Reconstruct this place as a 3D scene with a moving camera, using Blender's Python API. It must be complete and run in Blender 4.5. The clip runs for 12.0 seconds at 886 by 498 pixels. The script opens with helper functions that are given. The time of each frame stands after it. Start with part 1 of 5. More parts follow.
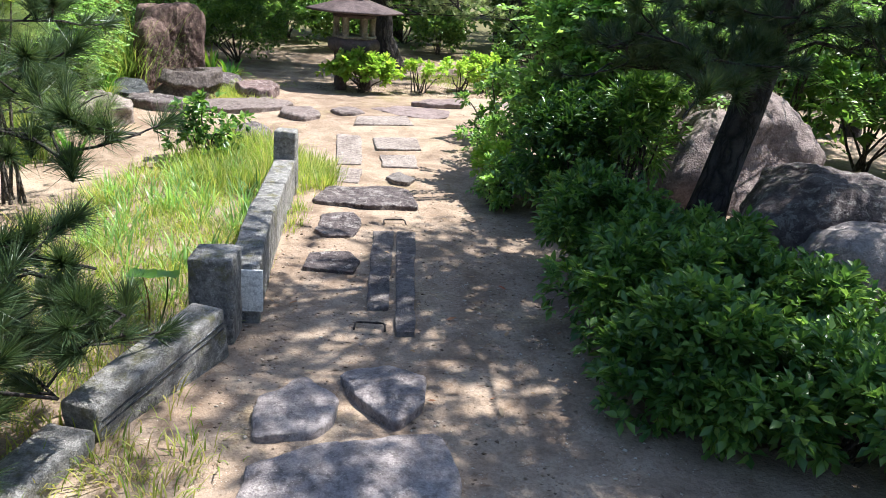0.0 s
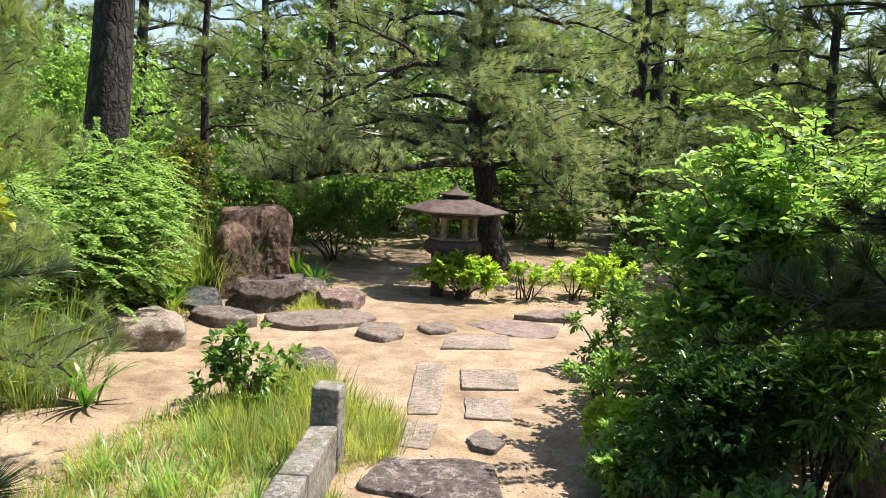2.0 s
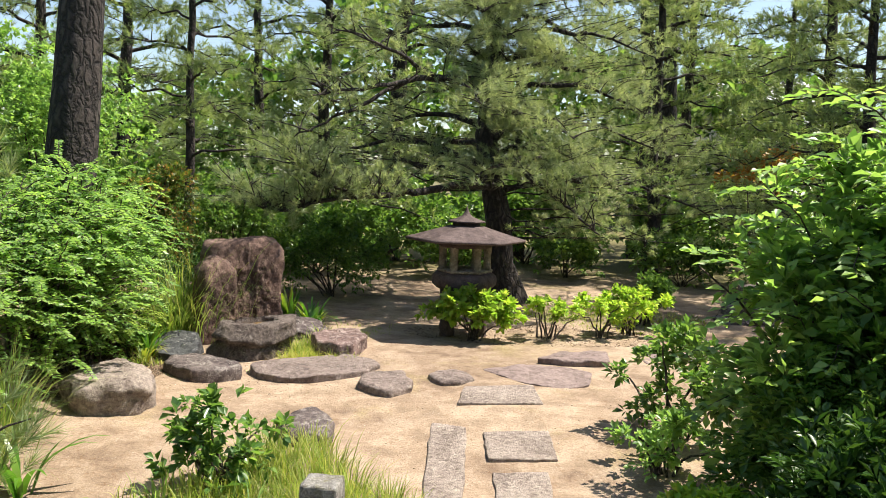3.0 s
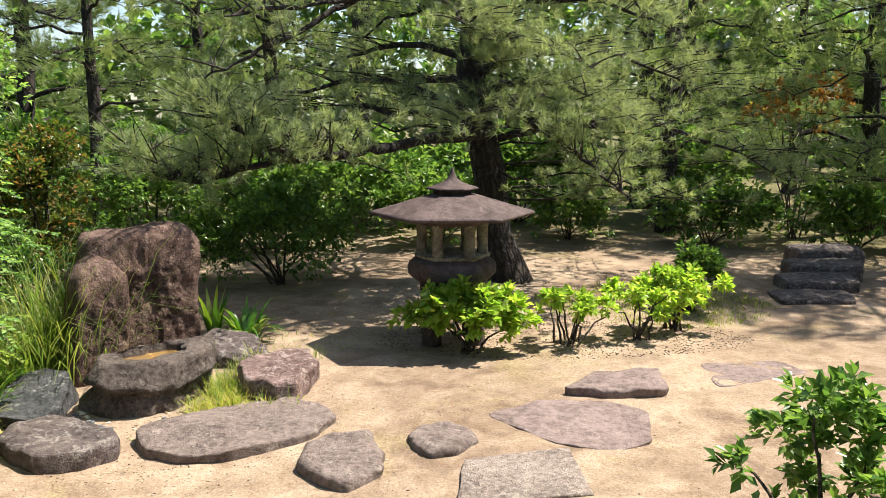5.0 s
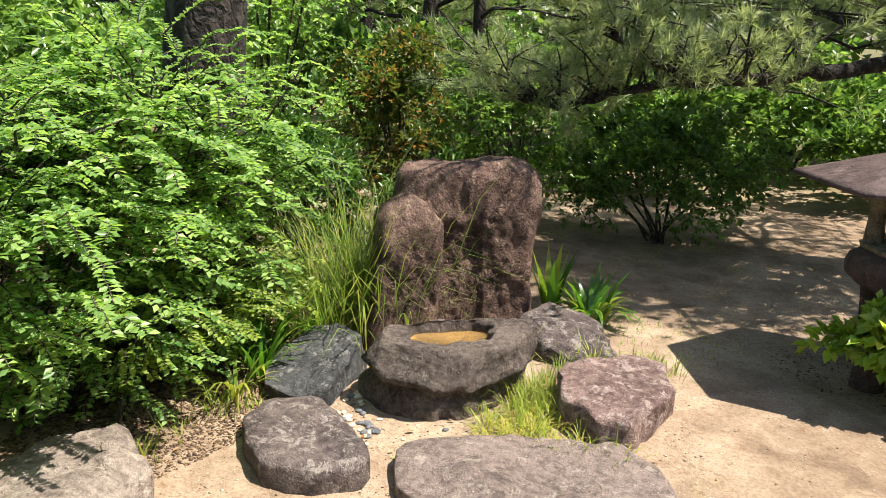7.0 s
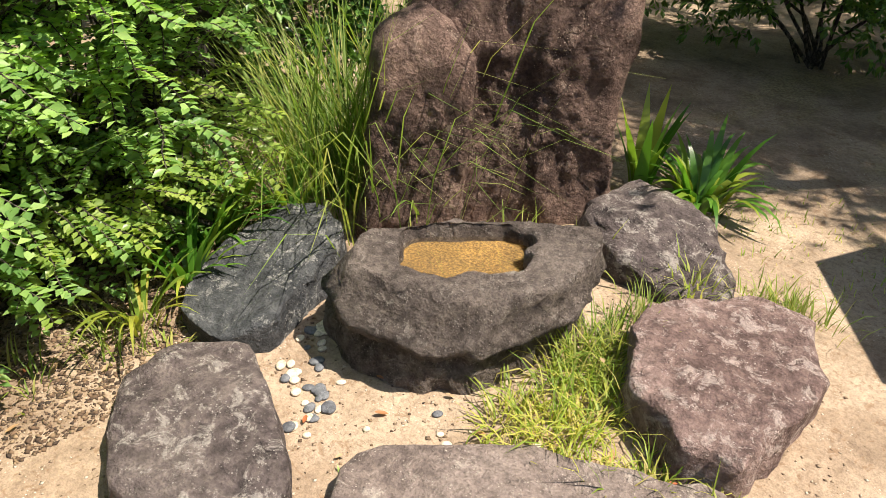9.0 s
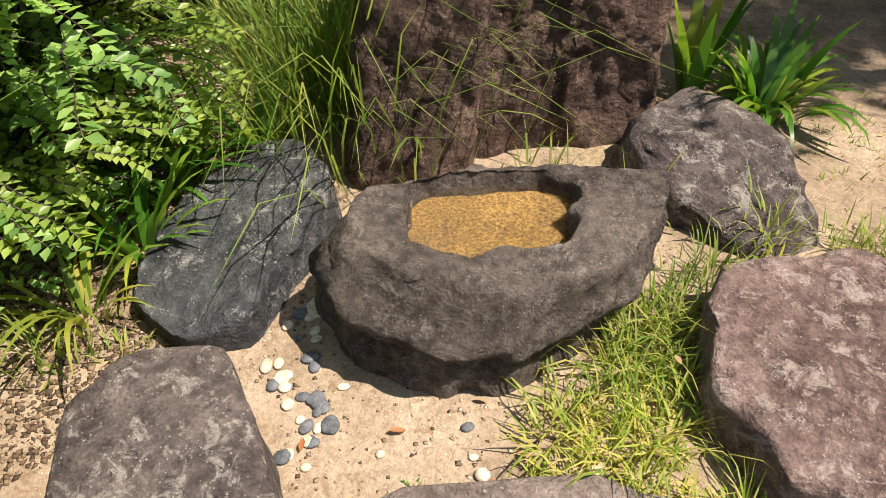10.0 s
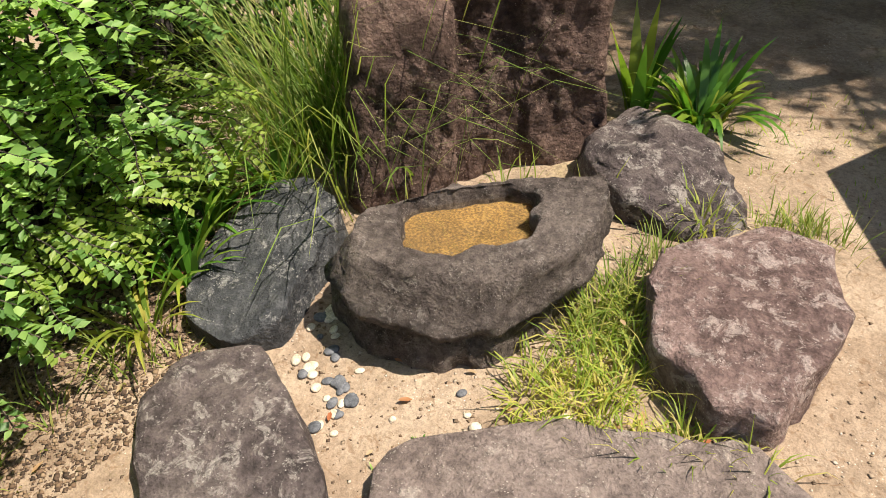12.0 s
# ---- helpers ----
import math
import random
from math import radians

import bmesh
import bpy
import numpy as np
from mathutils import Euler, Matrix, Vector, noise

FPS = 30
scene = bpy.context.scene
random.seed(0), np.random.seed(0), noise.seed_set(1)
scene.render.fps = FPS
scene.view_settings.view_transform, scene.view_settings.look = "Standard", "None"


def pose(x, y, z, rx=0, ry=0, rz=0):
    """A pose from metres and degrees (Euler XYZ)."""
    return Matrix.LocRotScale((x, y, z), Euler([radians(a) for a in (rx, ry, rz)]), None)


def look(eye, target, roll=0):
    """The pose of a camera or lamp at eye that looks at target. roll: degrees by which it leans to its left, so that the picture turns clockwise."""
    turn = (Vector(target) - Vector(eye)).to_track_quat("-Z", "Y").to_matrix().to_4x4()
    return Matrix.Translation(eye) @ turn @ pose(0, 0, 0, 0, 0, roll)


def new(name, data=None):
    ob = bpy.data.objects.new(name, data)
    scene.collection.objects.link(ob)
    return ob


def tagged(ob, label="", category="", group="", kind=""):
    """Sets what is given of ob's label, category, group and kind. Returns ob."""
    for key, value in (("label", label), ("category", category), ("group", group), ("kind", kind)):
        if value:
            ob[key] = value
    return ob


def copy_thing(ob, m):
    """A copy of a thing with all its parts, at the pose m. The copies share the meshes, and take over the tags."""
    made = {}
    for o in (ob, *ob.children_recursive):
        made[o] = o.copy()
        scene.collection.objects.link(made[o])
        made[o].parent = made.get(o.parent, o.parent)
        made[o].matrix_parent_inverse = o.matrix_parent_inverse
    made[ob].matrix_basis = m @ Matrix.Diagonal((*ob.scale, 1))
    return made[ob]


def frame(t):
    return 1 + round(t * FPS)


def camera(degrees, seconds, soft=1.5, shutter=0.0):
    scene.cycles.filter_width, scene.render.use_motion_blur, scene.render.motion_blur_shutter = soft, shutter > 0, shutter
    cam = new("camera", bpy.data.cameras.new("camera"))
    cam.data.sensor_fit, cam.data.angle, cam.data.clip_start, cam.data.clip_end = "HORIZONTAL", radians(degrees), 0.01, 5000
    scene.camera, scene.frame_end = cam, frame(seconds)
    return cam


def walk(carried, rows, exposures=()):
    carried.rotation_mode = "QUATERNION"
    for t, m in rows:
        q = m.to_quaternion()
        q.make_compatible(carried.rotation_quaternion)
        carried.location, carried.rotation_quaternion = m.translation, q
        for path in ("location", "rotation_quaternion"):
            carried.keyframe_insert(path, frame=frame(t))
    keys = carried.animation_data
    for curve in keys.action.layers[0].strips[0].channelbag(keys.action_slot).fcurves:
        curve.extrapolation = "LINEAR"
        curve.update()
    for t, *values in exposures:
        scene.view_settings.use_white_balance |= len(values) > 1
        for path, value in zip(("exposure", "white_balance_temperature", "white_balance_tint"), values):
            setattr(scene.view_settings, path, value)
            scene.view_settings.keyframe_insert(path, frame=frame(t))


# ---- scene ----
cam = camera(60.2, 12.0, soft=0.85)

PATH = [
    (0, (-0.334, 0.182, 1.529), (-0.057, 2.044, 0.854), 4.5),
    (0.5, (-0.181, 0.484, 1.585), (-0.052, 2.42, 1.1), 3.4),
    (1, (-0.188, 0.849, 1.643), (-0.202, 2.82, 1.309), 3.7),
    (1.5, (-0.099, 1.269, 1.64), (-0.153, 3.248, 1.355), 3.5),
    (2, (-0.041, 1.673, 1.661), (-0.096, 3.657, 1.412), 3.1),
    (2.4, (-0.126, 2.044, 1.661), (-0.185, 4.032, 1.456), 2.4),
    (2.5, (-0.139, 2.164, 1.657), (-0.205, 4.155, 1.483), 2.5),
    (3, (-0.186, 2.641, 1.618), (-0.242, 4.632, 1.436), 2.2),
    (3.2, (-0.204, 2.83, 1.635), (-0.244, 4.819, 1.434), 1.5),
    (4.8, (-0.241, 4.614, 1.715), (-0.218, 6.586, 1.387), -0.5),
    (5, (-0.253, 4.852, 1.68), (-0.251, 6.825, 1.353), 0.0),
    (5.5, (-0.242, 5.404, 1.668), (-0.665, 7.306, 1.216), 1.2),
    (6, (-0.234, 5.922, 1.66), (-1.001, 7.694, 1.142), 1.4),
    (6.5, (-0.316, 6.255, 1.625), (-1.247, 7.945, 1.098), 1.4),
    (6.7, (-0.353, 6.347, 1.617), (-1.304, 8.027, 1.094), 1.2),
    (8.3, (-0.728, 7.427, 1.541), (-1.774, 8.907, 0.695), 1.6),
    (8.5, (-0.779, 7.545, 1.533), (-1.83, 8.969, 0.602), 1.6),
    (9, (-0.927, 7.898, 1.471), (-1.974, 9.226, 0.404), 0.9),
    (9.5, (-1.094, 8.17, 1.406), (-2.129, 9.336, 0.153), -1.3),
    (10, (-1.333, 8.3, 1.393), (-2.221, 9.468, 0.033), -1.2),
    (10.5, (-1.435, 8.338, 1.398), (-2.206, 9.47, -0.059), -1.5),
    (11, (-1.397, 8.299, 1.478), (-2.152, 9.44, 0.019), -2.1),
    (11.5, (-1.229, 8.167, 1.561), (-2.092, 9.328, 0.181), -4.6),
    (12, (-1.062, 8.044, 1.601), (-2.009, 9.247, 0.315), -6.4),
]
EXPOSURES = [(0, 1.34, 5900, 10), (0.9, 1.46, 6250, 10), (1.8, 1.2, 6800, 10), (3, 1.08, 6850, 10), (5, 1.12, 6850, 10), (6.7, 1.16, 6900, 10), (8.5, 1.13, 7000, 10), (10, 0.86, 7100, 11), (12, 0.84, 7050, 11)]
walk(cam, [(t, look(eye, target, roll)) for t, eye, target, roll in PATH], EXPOSURES)

# ---- world and sun ----
SUN_DIR = Vector((0.49, 0.19, 1.0)).normalized()
world = bpy.data.worlds.new("world")
scene.world = world
world.use_nodes = True
wn = world.node_tree.nodes
sky = wn.new("ShaderNodeTexSky")
sky.sky_type = "NISHITA"
sky.sun_disc = False
sky.sun_elevation = math.asin(SUN_DIR.z)
sky.sun_rotation = math.atan2(SUN_DIR.x, SUN_DIR.y)
world.node_tree.links.new(sky.outputs[0], wn["Background"].inputs[0])
wn["Background"].inputs[1].default_value = 0.1
sun_data = bpy.data.lights.new("sun", "SUN")
sun_data.energy = 5.0
sun_data.angle = radians(0.55)
sun_data.color = (1.0, 0.95, 0.86)
sun = new("sun", sun_data)
sun.matrix_world = look((6, 6, 14), Vector((6, 6, 14)) - SUN_DIR)


# ---- materials ----
def material(name):
    m = bpy.data.materials.new(name)
    m.use_nodes = True
    nt = m.node_tree
    return m, nt, nt.nodes["Principled BSDF"]


def node(nt, kind, **inputs):
    n = nt.nodes.new(kind)
    for k, v in inputs.items():
        n.inputs[k.replace("_", " ")].default_value = v
    return n


def ramp(nt, fac, stops):
    r = nt.nodes.new("ShaderNodeValToRGB")
    e = r.color_ramp.elements
    while len(e) < len(stops):
        e.new(0.5)
    for i, (p, c) in enumerate(stops):
        e[i].position, e[i].color = p, (*c, 1)
    nt.links.new(fac, r.inputs[0])
    return r.outputs[0]


def noise_tex(nt, scale, detail=6.0, rough=0.6, vec=None, distort=0.0):
    n = node(nt, "ShaderNodeTexNoise", Scale=scale, Detail=detail, Roughness=rough, Distortion=distort)
    if vec is not None:
        nt.links.new(vec, n.inputs["Vector"])
    return n.outputs[0]


def mixc(nt, fac, a, b, mode="MIX"):
    n = nt.nodes.new("ShaderNodeMix")
    n.data_type, n.blend_type = "RGBA", mode
    for sock, v in ((0, fac), (6, a), (7, b)):
        if isinstance(v, (int, float)):
            n.inputs[sock].default_value = v
        elif isinstance(v, tuple):
            n.inputs[sock].default_value = (*v, 1)
        else:
            nt.links.new(v, n.inputs[sock])
    return n.outputs[2]


def bump(nt, bsdf, height, strength=0.5, dist=0.01):
    b = node(nt, "ShaderNodeBump", Strength=strength, Distance=dist)
    nt.links.new(height, b.inputs["Height"])
    nt.links.new(b.outputs[0], bsdf.inputs["Normal"])
    return b


def where(nt):
    return nt.nodes.new("ShaderNodeNewGeometry").outputs["Position"]


def stone_mat(name, dark, mid, light, spots=(0.55, 0.52, 0.48), spot_at=0.6, scale=9.0, rough=0.85, bumpy=0.8, moss=0.0):
    m, nt, b = material(name)
    pos = where(nt)
    big = noise_tex(nt, scale * 0.3, 6, 0.62, pos, 0.8)
    fine = noise_tex(nt, scale * 4, 5, 0.6, pos)
    grain = noise_tex(nt, scale * 17, 2, 0.55, pos)
    c = ramp(nt, big, [(0.38, dark), (0.5, mid), (0.62, light)])
    c = mixc(nt, 0.5, c, ramp(nt, fine, [(0.38, tuple(x * 0.4 for x in mid)), (0.5, mid), (0.6, light)]))
    # pale lichen and scratches
    patch = noise_tex(nt, scale * 2.2, 8, 0.75, pos, 0.5)
    c = mixc(nt, ramp(nt, patch, [(spot_at - 0.04, (0, 0, 0)), (spot_at + 0.03, (0.62, 0.62, 0.62))]), c, spots)
    speck = node(nt, "ShaderNodeTexVoronoi", Scale=scale * 13)
    nt.links.new(pos, speck.inputs["Vector"])
    keep = noise_tex(nt, scale * 2.2, 4, 0.6, pos)
    few = mixc(nt, ramp(nt, keep, [(0.46, (0, 0, 0)), (0.54, (1, 1, 1))]), (0.0, 0.0, 0.0), ramp(nt, speck.outputs[0], [(0.12, (0.9, 0.9, 0.9)), (0.24, (0, 0, 0))]))
    c = mixc(nt, few, c, spots)
    c = mixc(nt, 0.27, c, ramp(nt, grain, [(0.34, (0.3, 0.28, 0.28)), (0.5, (0.97, 0.97, 0.97)), (0.66, (1.5, 1.46, 1.42))]), "MULTIPLY")
    # dark cracks
    cr = node(nt, "ShaderNodeTexVoronoi", Scale=scale * 0.55)
    cr.feature = "DISTANCE_TO_EDGE"
    warp = nt.nodes.new("ShaderNodeVectorMath")
    warp.operation = "MULTIPLY_ADD"
    wn_ = nt.nodes.new("ShaderNodeTexNoise")
    wn_.inputs["Scale"].default_value = scale * 0.9
    nt.links.new(pos, wn_.inputs["Vector"])
    nt.links.new(wn_.outputs["Color"], warp.inputs[0])
    warp.inputs[1].default_value = (0.35, 0.35, 0.35)
    nt.links.new(pos, warp.inputs[2])
    nt.links.new(warp.outputs[0], cr.inputs["Vector"])
    crack = ramp(nt, cr.outputs[0], [(0.0, (0, 0, 0)), (0.014, (1, 1, 1))])
    thin = mixc(nt, ramp(nt, keep, [(0.54, (0, 0, 0)), (0.6, (1, 1, 1))]), (1.0, 1.0, 1.0), crack)
    c = mixc(nt, 0.3, c, thin, "MULTIPLY")
    if moss:
        mm = noise_tex(nt, scale * 0.8, 8, 0.75, pos)
        c = mixc(nt, ramp(nt, mm, [(0.55 - moss, (0, 0, 0)), (0.62, (0.7, 0.7, 0.7))]), c, (0.16, 0.15, 0.06))
    nt.links.new(c, b.inputs["Base Color"])
    b.inputs["Roughness"].default_value = min(1.0, rough + 0.12)
    b.inputs["Specular IOR Level"].default_value = 0.22
    h = mixc(nt, 0.4, fine, grain)
    h = mixc(nt, 0.5, h, patch)
    h = mixc(nt, 0.1, h, thin)
    coarse = bump(nt, b, h, bumpy, 0.07)
    pits = noise_tex(nt, scale * 12, 4, 0.7, pos)
    grainy = node(nt, "ShaderNodeBump", Strength=min(1.0, bumpy * 0.75), Distance=0.009)
    nt.links.new(pits, grainy.inputs["Height"])
    nt.links.new(coarse.outputs[0], grainy.inputs["Normal"])
    nt.links.new(grainy.outputs[0], b.inputs["Normal"])
    return m


def leaf_mat(name, colours, translucent=0.45, rough=0.42, spec=0.5):
    m, nt, b = material(name)
    g = nt.nodes.new("ShaderNodeNewGeometry")
    oi = nt.nodes.new("ShaderNodeObjectInfo")
    ad = nt.nodes.new("ShaderNodeMath")
    ad.operation = "ADD"
    nt.links.new(g.outputs["Random Per Island"], ad.inputs[0])
    nt.links.new(oi.outputs["Random"], ad.inputs[1])
    fr = nt.nodes.new("ShaderNodeMath")
    fr.operation = "FRACT"
    nt.links.new(ad.outputs[0], fr.inputs[0])
    c = ramp(nt, fr.outputs[0], [(i / max(1, len(colours) - 1), k) for i, k in enumerate(colours)])
    big = noise_tex(nt, 2.2, 3, 0.6, g.outputs["Position"])
    c = mixc(nt, 0.6, c, ramp(nt, big, [(0.42, (0.6, 0.66, 0.6)), (0.58, (1.15, 1.1, 0.95))]), "MULTIPLY")
    nt.links.new(c, b.inputs["Base Color"])
    b.inputs["Roughness"].default_value = rough
    b.inputs["Specular IOR Level"].default_value = spec
    t = nt.nodes.new("ShaderNodeBsdfTranslucent")
    tc = mixc(nt, 1.0, c, (1.4, 1.4, 0.75), "MULTIPLY")
    nt.links.new(tc, t.inputs["Color"])
    mx = nt.nodes.new("ShaderNodeMixShader")
    mx.inputs[0].default_value = translucent
    nt.links.new(b.outputs[0], mx.inputs[1])
    nt.links.new(t.outputs[0], mx.inputs[2])
    nt.links.new(mx.outputs[0], nt.nodes["Material Output"].inputs[0])
    return m


def bark_mat(name, dark, light, scale=14.0):
    m, nt, b = material(name)
    co = nt.nodes.new("ShaderNodeTexCoord")
    mp = nt.nodes.new("ShaderNodeMapping")
    mp.inputs["Scale"].default_value = (1, 1, 0.28)
    wv = nt.nodes.new("ShaderNodeVectorMath")
    wv.operation = "MULTIPLY_ADD"
    wn2 = node(nt, "ShaderNodeTexNoise", Scale=scale * 0.8, Detail=4.0)
    nt.links.new(co.outputs["Object"], wn2.inputs["Vector"])
    nt.links.new(wn2.outputs["Color"], wv.inputs[0])
    wv.inputs[1].default_value = (1.6 / scale, 1.6 / scale, 3.0 / scale)
    nt.links.new(co.outputs["Object"], wv.inputs[2])
    nt.links.new(wv.outputs[0], mp.inputs[0])
    v = node(nt, "ShaderNodeTexVoronoi", Scale=scale)
    v.feature = "DISTANCE_TO_EDGE"
    nt.links.new(mp.outputs[0], v.inputs["Vector"])
    n = noise_tex(nt, scale * 2.5, 8, 0.7, mp.outputs[0])
    c = ramp(nt, v.outputs[0], [(0.0, tuple(x * 0.35 for x in dark)), (0.12, dark), (0.4, light)])
    c = mixc(nt, 0.6, c, ramp(nt, n, [(0.3, (0.4, 0.38, 0.36)), (0.7, (1.2, 1.15, 1.1))]), "MULTIPLY")
    nt.links.new(c, b.inputs["Base Color"])
    b.inputs["Roughness"].default_value = 0.9
    bump(nt, b, mixc(nt, 0.4, ramp(nt, v.outputs[0], [(0.0, (0, 0, 0)), (0.25, (1, 1, 1))]), n), 0.9, 0.03)
    return m


def ground_mat():
    m, nt, b = material("sandy_ground")
    pos = where(nt)
    big = noise_tex(nt, 0.6, 7, 0.65, pos, 0.6)
    mid = noise_tex(nt, 4.0, 7, 0.66, pos, 0.4)
    fine = noise_tex(nt, 60, 3, 0.6, pos)
    grit = node(nt, "ShaderNodeTexVoronoi", Scale=110)
    nt.links.new(pos, grit.inputs["Vector"])
    c = ramp(nt, big, [(0.4, (0.17, 0.122, 0.085)), (0.5, (0.275, 0.207, 0.147)), (0.6, (0.35, 0.275, 0.2))])
    c = mixc(nt, 0.5, c, ramp(nt, mid, [(0.38, (0.15, 0.102, 0.073)), (0.5, (0.29, 0.212, 0.155)), (0.62, (0.4, 0.315, 0.24))]))
    c = mixc(nt, 0.28, c, ramp(nt, fine, [(0.36, (0.38, 0.33, 0.28)), (0.5, (0.97, 0.96, 0.95)), (0.62, (1.3, 1.26, 1.2))]), "MULTIPLY")
    sand = noise_tex(nt, 240, 1, 0.5, pos)
    c = mixc(nt, 0.2, c, ramp(nt, sand, [(0.3, (0.45, 0.4, 0.36)), (0.5, (1.0, 1.0, 1.0)), (0.7, (1.4, 1.36, 1.3))]), "MULTIPLY")
    some = noise_tex(nt, 7, 4, 0.6, pos)
    sel = mixc(nt, ramp(nt, some, [(0.5, (0, 0, 0)), (0.62, (1, 1, 1))]), (0.0, 0.0, 0.0), ramp(nt, grit.outputs[0], [(0.15, (0.75, 0.75, 0.75)), (0.3, (0, 0, 0))]))
    c = mixc(nt, sel, c, ramp(nt, grit.outputs[1], [(0.2, (0.12, 0.09, 0.075)), (0.5, (0.4, 0.32, 0.25)), (0.8, (0.66, 0.6, 0.52))]))
    mo = noise_tex(nt, 0.8, 9, 0.74, pos, 0.5)
    moss = ramp(nt, mo, [(0.55, (0, 0, 0)), (0.64, (0.35, 0.35, 0.35))])
    c = mixc(nt, moss, c, ramp(nt, fine, [(0.38, (0.12, 0.10, 0.035)), (0.6, (0.36, 0.30, 0.12))]))
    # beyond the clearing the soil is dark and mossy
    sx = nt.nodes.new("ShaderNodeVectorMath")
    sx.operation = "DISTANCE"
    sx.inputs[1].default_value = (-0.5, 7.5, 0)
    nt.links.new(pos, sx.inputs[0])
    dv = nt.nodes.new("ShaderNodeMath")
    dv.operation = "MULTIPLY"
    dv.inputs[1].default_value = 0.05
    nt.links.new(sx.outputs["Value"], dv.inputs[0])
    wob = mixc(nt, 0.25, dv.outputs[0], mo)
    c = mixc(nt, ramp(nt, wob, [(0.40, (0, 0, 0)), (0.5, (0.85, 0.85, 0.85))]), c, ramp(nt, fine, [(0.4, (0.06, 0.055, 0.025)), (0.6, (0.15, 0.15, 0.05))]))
    li = noise_tex(nt, 26, 5, 0.65, pos, 1.2)
    c = mixc(nt, ramp(nt, li, [(0.57, (0, 0, 0)), (0.64, (0.5, 0.5, 0.5))]), c, (0.15, 0.08, 0.04))
    nt.links.new(c, b.inputs["Base Color"])
    b.inputs["Roughness"].default_value = 0.95
    b.inputs["Specular IOR Level"].default_value = 0.2
    h = mixc(nt, 0.55, fine, mid)
    bump(nt, b, mixc(nt, 0.08, h, grit.outputs[0]), 0.5, 0.03)
    return m


M_GROUND = ground_mat()
M_GREY = stone_mat("purple_grey_stone", (0.048, 0.038, 0.039), (0.112, 0.088, 0.087), (0.2, 0.162, 0.152), (0.42, 0.38, 0.35), 0.57, 7, 0.62, 0.9)
M_PATH = stone_mat("pale_violet_stone", (0.165, 0.14, 0.134), (0.27, 0.232, 0.222), (0.365, 0.32, 0.305), (0.42, 0.37, 0.335), 0.6, 7, 0.75, 0.6)
M_BOULDER = stone_mat("pinkish_boulder_stone", (0.13, 0.097, 0.09), (0.225, 0.175, 0.163), (0.31, 0.25, 0.235), (0.4, 0.34, 0.31), 0.6, 4, 0.85, 0.8)
M_RED = stone_mat("reddish_stone", (0.09, 0.056, 0.053), (0.18, 0.119, 0.109), (0.29, 0.202, 0.183), (0.46, 0.38, 0.35), 0.56, 7, 0.62, 0.85)
M_PALE = stone_mat("pale_worn_stone", (0.18, 0.142, 0.125), (0.29, 0.236, 0.207), (0.39, 0.33, 0.29), (0.45, 0.39, 0.33), 0.57, 8, 0.8, 0.8)
M_WORN = stone_mat("worn_grey_slab", (0.11, 0.092, 0.088), (0.18, 0.153, 0.143), (0.26, 0.225, 0.205), (0.36, 0.31, 0.27), 0.58, 7, 0.8, 0.9)
M_BLACK = stone_mat("blue_black_stone", (0.026, 0.028, 0.032), (0.05, 0.053, 0.059), (0.11, 0.112, 0.118), (0.36, 0.35, 0.34), 0.585, 7, 0.45, 0.8)
M_SLAB = stone_mat("brownish_grey_slab", (0.11, 0.084, 0.077), (0.19, 0.148, 0.134), (0.275, 0.22, 0.197), (0.38, 0.33, 0.29), 0.6, 7, 0.62, 0.7)
M_ROSE = stone_mat("rose_grey_slab", (0.14, 0.104, 0.096), (0.2, 0.15, 0.139), (0.265, 0.205, 0.19), (0.36, 0.3, 0.27), 0.64, 6, 0.65, 0.45)
M_BASIN = stone_mat("basin_stone", (0.07, 0.055, 0.05), (0.145, 0.117, 0.105), (0.235, 0.192, 0.17), (0.34, 0.3, 0.27), 0.615, 9, 0.8, 1.0)
M_TALL = stone_mat("dark_red_rock", (0.045, 0.029, 0.025), (0.115, 0.073, 0.061), (0.25, 0.165, 0.135), (0.34, 0.25, 0.205), 0.61, 5, 0.85, 1.0)
M_LANTERN = stone_mat("lantern_stone", (0.05, 0.034, 0.033), (0.078, 0.055, 0.053), (0.12, 0.087, 0.084), (0.18, 0.14, 0.135), 0.62, 4, 0.62, 0.35)
M_LPOST = stone_mat("lantern_post_stone", (0.13, 0.11, 0.085), (0.22, 0.185, 0.14), (0.32, 0.28, 0.22), (0.4, 0.36, 0.3), 0.6, 5, 0.85, 0.5)
M_KERB = stone_mat("weathered_granite", (0.12, 0.115, 0.11), (0.24, 0.228, 0.215), (0.38, 0.36, 0.335), (0.5, 0.48, 0.44), 0.57, 9, 0.8, 0.8, 0.02)
M_WHITE = stone_mat("white_end_stone", (0.66, 0.64, 0.6), (0.75, 0.74, 0.7), (0.8, 0.79, 0.76), (0.7, 0.68, 0.64), 0.65, 9, 0.8, 0.2)
M_BARK = bark_mat("pine_bark", (0.03, 0.023, 0.02), (0.075, 0.06, 0.054))
M_TWIG = bark_mat("grey_twig_bark", (0.09, 0.07, 0.055), (0.22, 0.18, 0.15), 40)
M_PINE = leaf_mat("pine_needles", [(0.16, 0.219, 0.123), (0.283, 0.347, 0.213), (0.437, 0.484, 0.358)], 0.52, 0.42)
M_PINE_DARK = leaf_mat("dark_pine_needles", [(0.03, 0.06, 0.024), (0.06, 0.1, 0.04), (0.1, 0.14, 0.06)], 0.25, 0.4)
